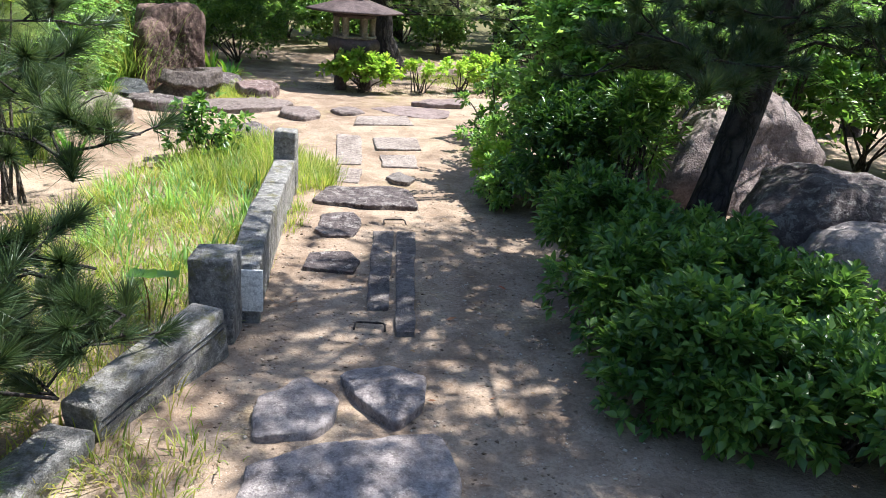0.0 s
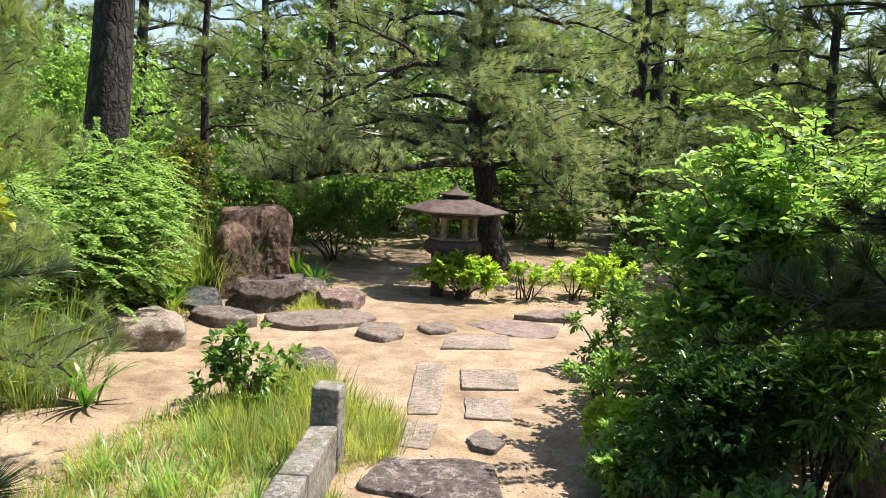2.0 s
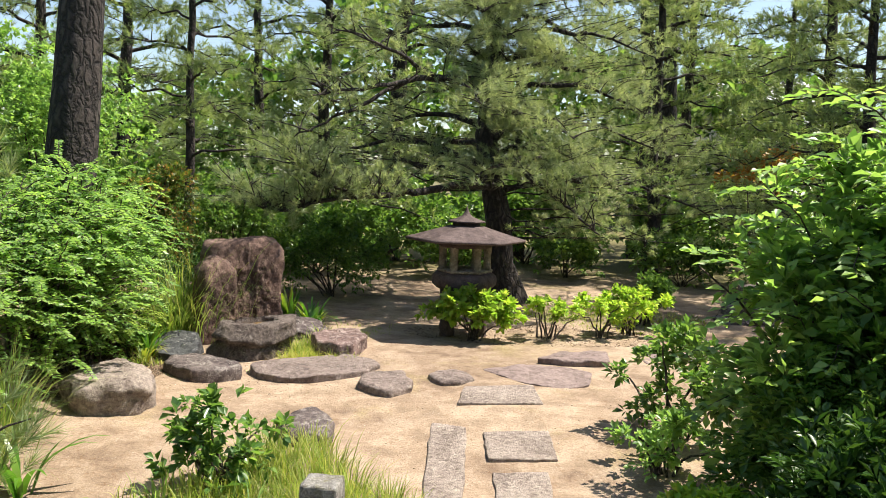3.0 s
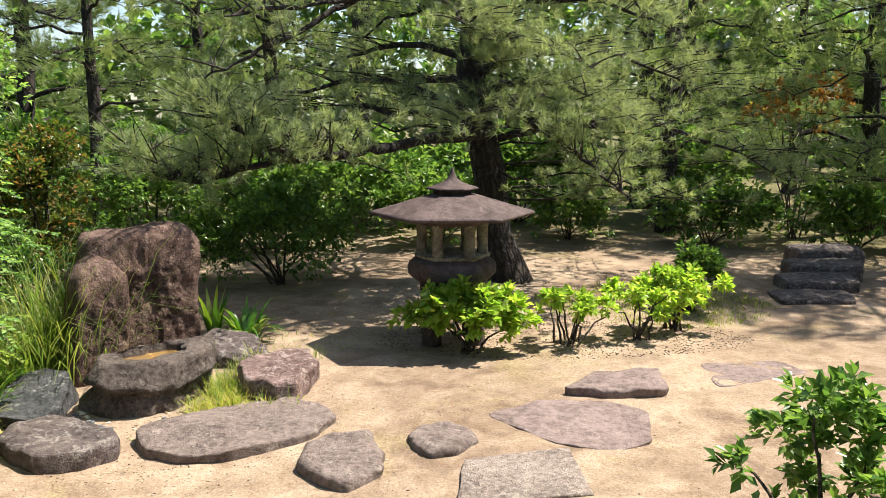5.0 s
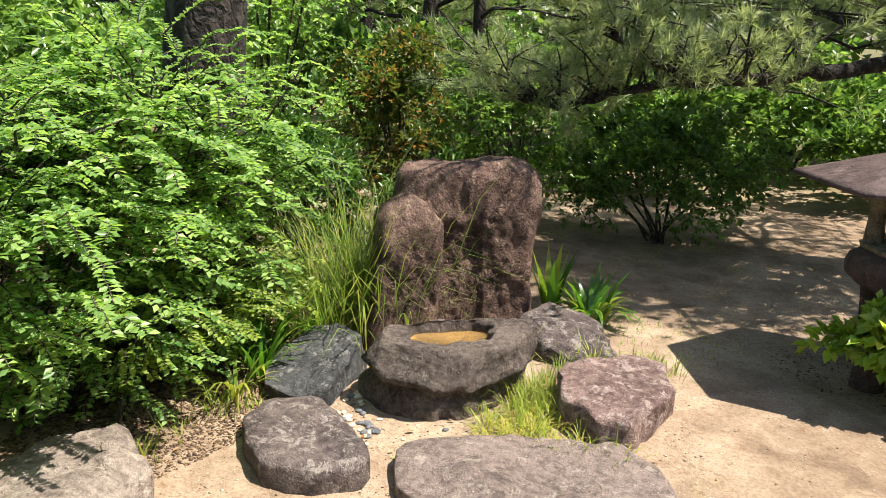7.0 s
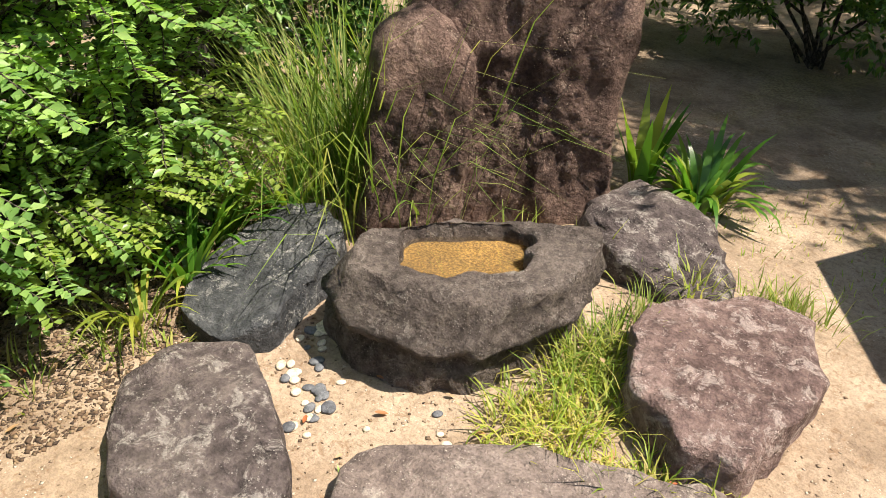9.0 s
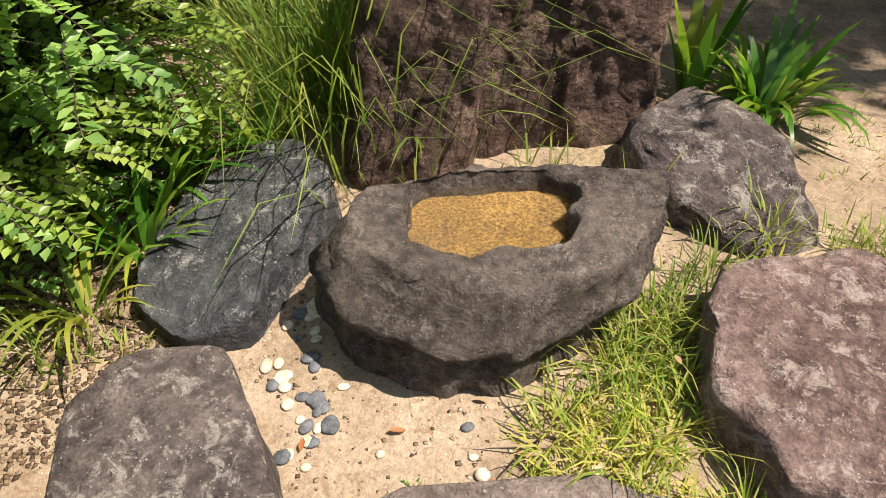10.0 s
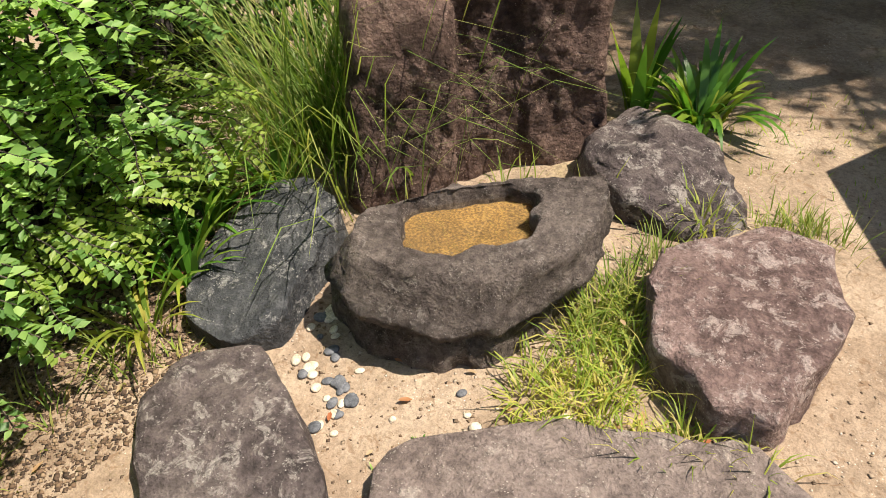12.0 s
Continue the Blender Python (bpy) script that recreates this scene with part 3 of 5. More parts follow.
rock("flat_rock", [(-2.03, 10.03), (-2.06, 10.18), (-2.0, 10.38), (-1.9, 10.45), (-1.62, 10.37), (-1.44, 10.2), (-1.42, 10.07), (-1.56, 9.92), (-1.72, 9.93), (-1.88, 9.98)], 0.125, M_GREY, "low grey wedge of rock behind the basin", edge=0.24, rough=0.034, taper=0.08, tilt=(-0.2, 0.12), soft=2)
rock("boulder", [(-2.92, 7.62), (-2.95, 7.98), (-2.7, 8.14), (-2.42, 8.0), (-2.26, 7.78), (-2.3, 7.5), (-2.6, 7.42)], 0.21, M_PALE, "pale brown boulder at the path's edge", "rock", edge=0.36, rough=0.04)
rock("boulder", [(2.02, 4.2), (2.15, 4.0), (2.6, 3.85), (3.1, 4.0), (3.3, 4.5), (3.0, 4.9), (2.45, 4.85), (2.2, 4.5)], 0.56, M_GREY, "dark grey rounded boulder under the pine", "rock", edge=0.5, rough=0.07, scale=2.2)
rock("boulder", [(2.05, 5.6), (2.2, 5.35), (2.8, 5.25), (3.45, 5.5), (3.6, 6.2), (2.95, 6.7), (2.25, 6.4)], 0.8, M_BOULDER, "large pinkish boulder behind the pine", "rock", edge=0.55, rough=0.09, scale=1.6, taper=0.25, tilt=(0.15, 0.1))
rock("boulder", [(2.15, 3.65), (2.2, 3.95), (2.7, 4.0), (3.1, 3.8), (2.9, 3.4), (2.4, 3.35)], 0.46, M_PATH, "pale grey rounded boulder beside the hedge", "rock", edge=0.55, rough=0.05, scale=2.2)


def standing_rock(at, profile, half, turn, mat, label, rough=0.05, lean=0.0, seed=1):
    """An upright slab of rock: a worn outline seen from the front, with depth, turned about z."""
    mid, grid, rr = outline_radius(profile, 1)
    segs = 130
    th = np.linspace(-np.pi, np.pi, segs, endpoint=False)
    R = np.interp(th, grid, rr)
    X, Z = np.cos(th) * R, np.sin(th) * R
    rings = []
    for q in (0.0, 0.25, 0.5, 0.75):
        rings.append(np.stack([X * q + mid[0], np.full(segs, half), Z * q + mid[1]], 1))
    for t in np.linspace(0.94, -0.94, 22):
        a = t * math.pi / 2
        k = abs(math.cos(a)) ** 0.22
        rings.append(np.stack([X * k + mid[0], np.full(segs, math.copysign(abs(math.sin(a)) ** 0.6, a) * half), Z * k + mid[1]], 1))
    k0 = abs(math.cos(0.94 * math.pi / 2)) ** 0.22
    for q in np.linspace(0.93, 0.0, 24):
        rings.append(np.stack([X * k0 * q + mid[0], np.full(segs, -half * (1.0 + 0.06 * (1 - q))), Z * k0 * q + mid[1]], 1))
    v = np.concatenate(rings)
    v[:, 1] += lean * v[:, 2]
    tall = np.array([1, 1, 0.55])
    v = v + roughen(v * tall, rough, 3.0, seed) - v * tall
    v = v + chip(v * tall, rough * 0.95, 4.6, seed) - v * tall
    v = roughen(v, rough * 0.32, 9.0, seed + 3)
    v = roughen(v, rough * 0.12, 26.0, seed + 5)
    ob = part_of("standing_rock", fast_mesh("standing_rock", v, grid_faces(len(rings), segs), True), mat)
    ob.matrix_world = pose(at[0], at[1], 0, 0, 0, turn)
    return tagged(ob, label, "rock")


standing_rock((-2.315, 10.21), [(-0.5, -0.12), (-0.5, 0.5), (-0.46, 0.8), (-0.4, 0.93), (-0.22, 0.95), (0.12, 0.96), (0.27, 0.93), (0.35, 0.86), (0.35, 0.6), (0.31, 0.3), (0.29, -0.12)], 0.19, 38, M_TALL, "tall dark reddish standing rock behind the basin", 0.036, 0.08, 5)
standing_rock((-2.225, 10.03), [(-0.61, -0.12), (-0.57, 0.45), (-0.54, 0.68), (-0.5, 0.74), (-0.38, 0.79), (-0.27, 0.76), (-0.21, 0.66), (-0.2, 0.4), (-0.26, -0.12)], 0.13, 38, M_TALL, "shorter reddish standing rock with a rounded top", 0.03, 0.08, 9)


# ---- water basin ----
def build_basin():
    root = empty("water_basin", (-2.03, 9.42, 0), "rough grey stone water basin with amber water", "stone basin")
    rim = [(-2.31, 9.25), (-2.3, 9.36), (-2.17, 9.51), (-2.0, 9.67), (-1.83, 9.77), (-1.74, 9.73), (-1.71, 9.61), (-1.72, 9.46), (-1.79, 9.33), (-1.88, 9.25), (-1.97, 9.19), (-2.08, 9.15), (-2.19, 9.15), (-2.27, 9.19)]
    lip = [(-2.38, 9.19), (-2.33, 9.12), (-2.23, 9.08), (-2.15, 9.05), (-2.08, 9.04), (-2.0, 9.07), (-1.9, 9.14), (-1.81, 9.23), (-1.76, 9.36), (-1.72, 9.47), (-1.71, 9.62), (-1.74, 9.74), (-1.83, 9.78), (-2.0, 9.7), (-2.18, 9.55), (-2.33, 9.39)]
    foot = [(-2.42, 9.19), (-2.34, 9.11), (-2.24, 9.08), (-2.13, 9.06), (-2.05, 9.09), (-1.95, 9.12), (-1.88, 9.18), (-1.83, 9.27), (-1.78, 9.4), (-1.74, 9.55), (-1.76, 9.7), (-1.85, 9.75), (-2.0, 9.68), (-2.2, 9.54), (-2.38, 9.36)]
    hole = [(-2.25, 9.38), (-2.24, 9.43), (-2.12, 9.54), (-2.02, 9.62), (-1.95, 9.635), (-1.91, 9.6), (-1.915, 9.535), (-1.86, 9.5), (-1.85, 9.44), (-1.89, 9.375), (-1.96, 9.335), (-2.0, 9.265), (-2.06, 9.245), (-2.14, 9.235), (-2.19, 9.29)]
    segs = 150
    th = np.linspace(-np.pi, np.pi, segs, endpoint=False)

    def outline(corners, soft):
        m, g, r = outline_radius(corners, soft)
        return np.stack([np.cos(th), np.sin(th)], 1) * np.interp(th, g, r)[:, None] + m - np.array([-2.03, 9.42])

    O, B, F, I = outline(rim, 4), outline(lip, 3), outline(foot, 4), outline(hole, 2)
    front = np.clip(np.cos(th + 2.3), 0, 1)[:, None] ** 0.7
    top = 0.285

    def ring(xy, z):
        return np.concatenate([xy, np.broadcast_to(np.asarray(z, float), (segs,))[:, None]], 1)

    low = 0.02 * np.sin(2 * th + 0.6)
    rings = [ring(F * 1.01, -0.06), ring(F, 0.0), ring(F * (1 - 0.02 * front), 0.04), ring(F * (1 - 0.08 * front), 0.075), ring(F * (1 - 0.15 * front), 0.105 + low * 0.6),
             ring(B * (1 - 0.14 * front), 0.125 + low), ring(B * (1 - 0.01 * front), 0.14 + low), ring(B * 1.01, 0.165 + low), ring(B * 0.6 + O * 0.4, 0.2 + low * 0.8), ring(B * 0.35 + O * 0.65, 0.235 + low * 0.4), ring(B * 0.12 + O * 0.88, 0.262), ring(O * 0.985, 0.28)]
    skin = len(rings)
    for q in (0.9, 0.75, 0.6, 0.45, 0.3, 0.15):
        rings.append(ring(O * 0.97 * q + I * (1 - q), top))
    rings += [ring(I * 1.03, top - 0.003), ring(I * 1.0, top - 0.014), ring(I * 0.99, top - 0.05), ring(I * 0.97, top - 0.1), ring(I * 0.9, top - 0.13), ring(I * 0.5, top - 0.14), ring(I * 0.02, top - 0.14)]
    v = np.concatenate(rings)
    side = np.repeat(np.concatenate([np.ones(skin), np.full(len(rings) - skin, 0.3)]), segs)[:, None]
    v = v + (roughen(v, 0.02, 5.0, 4) - v) * side
    v = v + (chip(v, 0.04, 6.0, 3) - v) * side
    v = roughen(v, 0.006, 19.0, 8)
    v = roughen(v, 0.0025, 60.0, 2)
    part_of("body", fast_mesh("basin_body", v, grid_faces(len(rings), segs), True), M_BASIN, root)
    m, nt, b = material("amber_sediment")
    pos = where(nt)
    f = noise_tex(nt, 130, 3, 0.6, pos)
    g = noise_tex(nt, 9, 5, 0.6, pos)
    c = ramp(nt, f, [(0.36, (0.062, 0.033, 0.008)), (0.5, (0.125, 0.074, 0.02)), (0.64, (0.215, 0.138, 0.045))])
    c = mixc(nt, 0.5, c, ramp(nt, g, [(0.38, (0.3, 0.26, 0.2)), (0.6, (1.2, 1.16, 1.05))]), "MULTIPLY")
    nt.links.new(c, b.inputs["Base Color"])
    b.inputs["Roughness"].default_value = 0.8
    bump(nt, b, f, 0.25, 0.006)
    sed = [ring(I * q, top - 0.075 - 0.012 * (1 - q)) for q in (1.02, 0.8, 0.5, 0.02)]
    part_of("sediment", fast_mesh("sediment", roughen(np.concatenate(sed), 0.006, 14, 2), grid_faces(4, segs), True), m, root, "amber algae sediment")
    w, nt, b = material("clear_water")
    b.inputs["Base Color"].default_value = (1.0, 0.93, 0.78, 1)
    b.inputs["Roughness"].default_value = 0.02
    b.inputs["IOR"].default_value = 1.33
    b.inputs["Transmission Weight"].default_value = 1.0
    bump(nt, b, noise_tex(nt, 14, 2, 0.5, where(nt)), 0.03, 0.01)
    wat = [ring(I * q, top - 0.048) for q in (1.02, 0.5, 0.02)]
    wob = part_of("water", fast_mesh("water", np.concatenate(wat), grid_faces(3, segs), True), w, root, "still clear water")
    wob.visible_shadow = False


build_basin()


# ---- stone lantern ----
def build_lantern():
    root = empty("stone_lantern", (-0.175, 10.72, 0.05), "purple-brown stone lantern with a wide six-sided roof", "stone lantern")
    hexa = np.linspace(0, 2 * np.pi, 48, endpoint=False)

    def hexring(r, z, round_=0.0, lift=0.0):
        k = (math.cos(math.pi / 6) / np.cos((hexa % (np.pi / 3)) - np.pi / 6))
        k = k * (1 - round_) + round_
        corner = (np.abs((hexa % (np.pi / 3)) - np.pi / 6) / (np.pi / 6)) ** 3
        return np.stack([np.cos(hexa) * r * k, np.sin(hexa) * r * k, z + lift * corner], 1)

    def turned(name, rows, mat, label="", noisy=0.003, smooth=True):
        v = roughen(np.concatenate([hexring(*q) for q in rows]), noisy, 7, len(rows))
        return part_of(name, fast_mesh(name, v, grid_faces(len(rows), 48), smooth), mat, root, label)

    roof = [(0.05, 0.925), (0.3, 0.925), (0.62, 0.925), (0.65, 0.928), (0.665, 0.938), (0.662, 0.952), (0.64, 0.962), (0.55, 0.985), (0.45, 1.012), (0.35, 1.042), (0.25, 1.07), (0.2, 1.085, 0.3), (0.02, 1.09, 1)]
    turned("roof", roof, M_LANTERN, noisy=0.0015, smooth=False)
    cap = [(0.05, 1.08, 1), (0.15, 1.085, 0.6), (0.155, 1.118, 0.5), (0.2, 1.122, 0.1), (0.212, 1.13, 0.1), (0.2, 1.14, 0.1), (0.13, 1.16, 0.3), (0.075, 1.182, 0.7), (0.045, 1.205, 1), (0.026, 1.235, 1), (0.014, 1.265, 1), (0.003, 1.295, 1)]
    turned("cap", cap, M_LANTERN, "small stepped cap with a pointed tip", noisy=0.001)
    turned("firebox_floor", [(0.02, 0.60, 0.5), (0.30, 0.60, 0.2), (0.31, 0.63, 0.2), (0.02, 0.635, 0.5)], M_LPOST)
    turned("firebox_top", [(0.02, 0.86, 0.5), (0.29, 0.86, 0.2), (0.30, 0.905, 0.2), (0.02, 0.91, 0.5)], M_LANTERN)
    turned("base", [(0.05, 0.40, 0.6), (0.30, 0.42, 0.5), (0.355, 0.47, 0.4), (0.36, 0.53, 0.35), (0.345, 0.57, 0.3), (0.30, 0.60, 0.3), (0.05, 0.603, 0.6)], M_LANTERN)
    for k in range(6):
        a = k * math.pi / 3
        v, f = tube(curve_path((0.245 * math.cos(a), 0.245 * math.sin(a), 0.625), (0.245 * math.cos(a), 0.245 * math.sin(a), 0.87), n=5), [0.048, 0.043, 0.04, 0.043, 0.048], 8, 0.08)
        part_of("post", fast_mesh("post", v, f, True), M_LPOST, root)
    for k in range(4):
        a = k * math.pi / 2 + 0.8
        c, s = math.cos(a), math.sin(a)
        v, f = tube([(0.2 * c, 0.2 * s, 0.45), (0.24 * c, 0.24 * s, 0.38), (0.24 * c, 0.24 * s, 0.25), (0.24 * c, 0.24 * s, 0.1), (0.25 * c, 0.25 * s, -0.08)], [0.1, 0.1, 0.085, 0.075, 0.085], 10, 0.05)
        part_of("leg", fast_mesh("leg", v, f, True), M_LANTERN, root)
    root.rotation_euler = (0, 0, radians(2))
    root.scale = (0.965, 0.965, 1.0)


build_lantern()


# ---- stone parapet ----
def block(size, bevel=0.012, noisy=0.004, seed=1, cuts=6):
    """A worn stone block standing on z = 0, as a mesh."""
    bm = bmesh.new()
    bmesh.ops.create_cube(bm, size=1.0)
    bmesh.ops.scale(bm, vec=size, verts=bm.verts)
    bmesh.ops.translate(bm, vec=(0, 0, size[2] / 2), verts=bm.verts)
    bmesh.ops.bevel(bm, geom=bm.edges[:], offset=bevel, segments=2, affect="EDGES", profile=0.6)
    bmesh.ops.subdivide_edges(bm, edges=[e for e in bm.edges if e.calc_length() > 0.06], cuts=cuts, use_grid_fill=True)
    for v in bm.verts:
        q = v.co * 6 + Vector((seed * 2.3, seed, 0))
        v.co += noisy * (noise.noise_vector(q) + 0.6 * noise.noise_vector(q * 3))
    for f in bm.faces:
        f.smooth = True
    me = bpy.data.meshes.new("block")
    bm.to_mesh(me)
    bm.free()
    return me


def build_parapet():
    root = empty("stone_parapet", (-0.78, 4.2, 0), "low weathered granite parapet with square posts and beams", "parapet")
    base = root.location

    def lay(name, a, b, width, height, z=-0.03, seed=1, label=""):
        a, b = Vector(a), Vector(b)
        d = b - a
        ob = part_of(name, block((width, d.length, height - z), 0.014, 0.006, seed), M_KERB, root, label)
        ob.matrix_local = Matrix.Translation((a.x / 2 + b.x / 2 - base.x, a.y / 2 + b.y / 2 - base.y, z)) @ Matrix.Rotation(math.atan2(-d.x, d.y), 4, "Z")
        return ob

    lay("post", (-0.84, 3.17), (-0.83, 3.37), 0.18, 0.37, seed=2)
    lay("post", (-0.70, 5.40), (-0.69, 5.54), 0.15, 0.45, seed=3)
    near = lay("beam", (-1.14, 2.47), (-0.82, 3.09), 0.15, 0.2, seed=4)
    near.matrix_local = Matrix.Translation((-0.98 - base.x, 2.78 - base.y, -0.05)) @ Matrix.Rotation(math.atan2(-0.32, 0.62), 4, "Z") @ Matrix.Rotation(radians(7), 4, "X")
    lay("beam", (-1.3, 2.0), (-1.16, 2.42), 0.17, 0.08, seed=8, label="broken low end of the granite beam")
    lay("beam", (-0.735, 3.382), (-0.745, 4.13), 0.14, 0.265, seed=5)
    lay("beam", (-0.745, 4.14), (-0.72, 4.78), 0.14, 0.26, seed=6)
    lay("beam", (-0.72, 4.79), (-0.70, 5.395), 0.14, 0.26, seed=7)
    # thin white block over the front end of the second beam
    patch = part_of("end_patch", block((0.13, 0.012, 0.2), 0.004, 0.001, 3, 1), M_WHITE, root, "thin white patch on the beam's end")
    patch.matrix_local = Matrix.Translation((-0.715 - base.x, 3.374 - base.y, 0.05))
    for z in (0.145, 0.17):
        g = part_of("groove", block((0.006, 0.66, 0.006), 0.001, 0, 1, 1), M_BLACK, near, "dark carved groove line")
        g.matrix_local = Matrix.Translation((0.076, 0, z))


build_parapet()


# ---- shrubs, grasses and trees ----
def add_stems(root, tips, thick, n=6):
    for t in tips:
        a = np.array([rng.normal(0, 0.04), rng.normal(0, 0.04), -0.02])
        v, f = tube(curve_path(a, t, (0, 0, 0.05), n, 0.012), np.linspace(thick, thick * 0.35, n), 5)
        part_of("stem", fast_mesh("stem", v, f, True), M_TWIG, root)


def shrub(name, at, radii, mat, label, leaf=(0.05, 0.024), count=900, blobs=22, blob_r=0.16, per=6, group="", category="shrub", lift=0.0, spread=0.75, leafname="foliage"):
    """A leafy shrub: woody stems and a lumpy crown of rosettes."""
    root = empty(name, (at[0], at[1], 0), label, category, group)
    c = (0, 0, at[2] if len(at) > 2 else radii[2] * 0.8)
    p, o, bc = lumps(c, radii, count, blobs, blob_r, lift)
    v, f = rosettes(p, o, per, leaf[0], leaf[1], spread, leaf[0] * 0.6)
    part_of(leafname, fast_mesh(leafname, v, f), mat, root)
    add_stems(root, bc[: min(9, blobs)], 0.010 + 0.006 * radii[2])
    return root


def clump(name, at, count, length, width, mat, label, arch=0.8, r=0.06, category="plant", group="", steps=6, face=None):
    """A tuft of strap leaves from one root, each leaf a part."""
    root = empty(name, (at[0], at[1], float(ground_z(at[0], at[1]))), label, category, group)
    for k in range(count):
        a = rng.uniform(0, 2 * np.pi) if face is None else face + rng.normal(0, 0.7)
        d = np.array([[math.cos(a), math.sin(a), 0]])
        v, f = blades(d * r * rng.random() + np.array([[0, 0, -0.01]]), d, length * rng.uniform(0.55, 1.1), width * rng.uniform(0.7, 1.1), arch * rng.uniform(0.4, 1.2), steps)
        part_of("leaf", fast_mesh("leaf", v, f), mat, root)
    return root


def grass_tuft_patch(name, centre, radii, tufts, per, length, width, mat, label, category="grass", arch=0.9, r=0.05):
    """Uneven grass: many tufts whose blades lean outward."""
    a, q = rng.uniform(0, 2 * np.pi, tufts), np.sqrt(rng.random(tufts))
    c = np.stack([centre[0] + np.cos(a) * q * radii[0], centre[1] + np.sin(a) * q * radii[1]], 1)
    size = rng.uniform(0.45, 1.25, tufts)
    o = rng.normal(0, 1, (tufts * per, 2)) * r
    xy = np.repeat(c, per, 0) + o
    roots = np.concatenate([xy, (ground_z(xy[:, 0], xy[:, 1]) - 0.005)[:, None]], 1)
    lean = np.concatenate([o + rng.normal(0, r * 0.6, o.shape), np.zeros((len(o), 1))], 1)
    n = len(o)
    v, f = blades(roots, lean, length * np.repeat(size, per) * rng.uniform(0.5, 1.15, n), width * rng.uniform(0.6, 1.2, n), arch * rng.uniform(0.25, 1.4, n), 3)
    return tagged(part_of(name, fast_mesh(name, v, f), mat), label, category, kind="stuff")


def pine(name, at, height, label, trunk_r=0.15, lean=(0, 0), boughs=16, reach=2.2, first=0.9, tufts=60, per=46, needle=0.11, width=0.0022, mat=None, bark=None, droop=0.05, seed=1, bend=(0, 0, 0), flat=0.16, faces=None, shrink=0.6, tips=(), brush=90, squash=1.0, cone=0.55, up=0.55, limbs=(), clear=None):
    """A pine: leaning trunk, horizontal boughs, flat pads of needle tufts."""
    global rng
    keep, rng = rng, np.random.default_rng(seed)
    root = empty(name, (at[0], at[1], 0), label, "pine tree")
    n = 12
    tp = curve_path((0, 0, -0.1), (lean[0], lean[1], height), bend, n, 0.03 * trunk_r / 0.15)
    tr = np.linspace(trunk_r, trunk_r * 0.3, n)
    tr[0] *= 1.35
    v, f = tube(tp, tr, 14, 0.12)
    part_of("trunk", fast_mesh("trunk", v, f, True), bark or M_BARK, root)
    zs = np.linspace(first, height * 0.98, boughs)
    at_, way_ = [], []
    for k, z in enumerate(zs):
        wood = []
        s = np.array([np.interp(z, tp[:, 2], tp[:, i]) for i in range(3)])
        ang = k * 2.4 + rng.uniform(-0.4, 0.4)
        if faces is not None:
            ang = faces[k % len(faces)] + rng.uniform(-0.5, 0.5)
        if clear and z > first + 0.4 and clear[0] < ang % (2 * math.pi) < clear[1]:
            ang += clear[1] - clear[0]
        ln = reach * (1 - shrink * (z - first) / max(0.1, height - first)) * rng.uniform(0.7, 1.1)
        d = np.array([math.cos(ang), math.sin(ang), 0])
        ln *= 1 - (1 - squash) * max(0.0, -d[1])
        e = s + d * ln + np.array([0, 0, -droop * ln + rng.uniform(-0.1, 0.15)])
        path = curve_path(s, e, (rng.normal(0, 0.12), rng.normal(0, 0.12), 0.12 * ln), 9, 0.03)
        rad = np.linspace(min(0.05, trunk_r * 0.26), 0.006, 9)
        wood.append(tube(path, rad, 6, 0.1))
        side = np.array([-d[1], d[0], 0])
        for q in range(tufts // 6):
            t = rng.uniform(0.12, 1.0) ** 0.8
            b = np.array([np.interp(t, np.linspace(0, 1, 9), path[:, i]) for i in range(3)])
            w = rng.choice([-1, 1]) * rng.uniform(0.15, 0.45) * ln * (1.15 - 0.6 * t)
            tip = b + side * w + d * abs(w) * 0.5 + np.array([0, 0, rng.uniform(0.0, 0.16)])
            wood.append(tube(curve_path(b, tip, (0, 0, 0.03), 4), [0.008, 0.006, 0.005, 0.003], 4))
            m = 6
            u = rng.uniform(0.35, 1.05, (m, 1))
            pts = b + (tip - b) * u + rng.normal(0, 1, (m, 3)) * np.array([0.09, 0.09, 0.07]) * (0.6 + flat * 3)
            at_.append(pts)
            way_.append(unit((tip - b)[None] + np.zeros((m, 3))) + rng.normal(0, 0.35, (m, 3)) + np.array([0, 0, up]))
        v, f = gather(wood)
        part_of("bough", fast_mesh("bough", v, f, True), bark or M_BARK, root)
    extra = []
    for tip in tips:
        tip = np.array(tip, float) - np.array([at[0], at[1], 0])
        z = min(tip[2] * 0.9 + 0.05, height * 0.9)
        s = np.array([np.interp(z, tp[:, 2], tp[:, i]) for i in range(3)])
        path = curve_path(s, tip, (rng.normal(0, 0.12), rng.normal(0, 0.12), rng.uniform(-0.12, 0.16)), 8, 0.05)
        wood = [tube(path, np.linspace(0.015, 0.005, 8), 6, 0.1)]
        for q in range(13):
            t = rng.uniform(0.35, 1.0)
            b = np.array([np.interp(t, np.linspace(0, 1, 8), path[:, i]) for i in range(3)])
            e = b + rng.normal(0, 0.17, 3) * np.array([1, 1, 0.45]) + np.array([0, 0, 0.07])
            wood.append(tube(curve_path(b, e, (0, 0, -0.02), 4), [0.006, 0.005, 0.004, 0.003], 4))
            w = unit(e - b + np.array([0, 0, 0.12]))
            extra.append(needles(e[None] - w * 0.02, w[None], brush, needle, width, 0.5))
            extra.append(needles((b + e)[None] / 2, w[None], brush // 2, needle, width, 0.6))
        v, f = gather(wood)
        part_of("bough", fast_mesh("bough", v, f, True), bark or M_BARK, root)
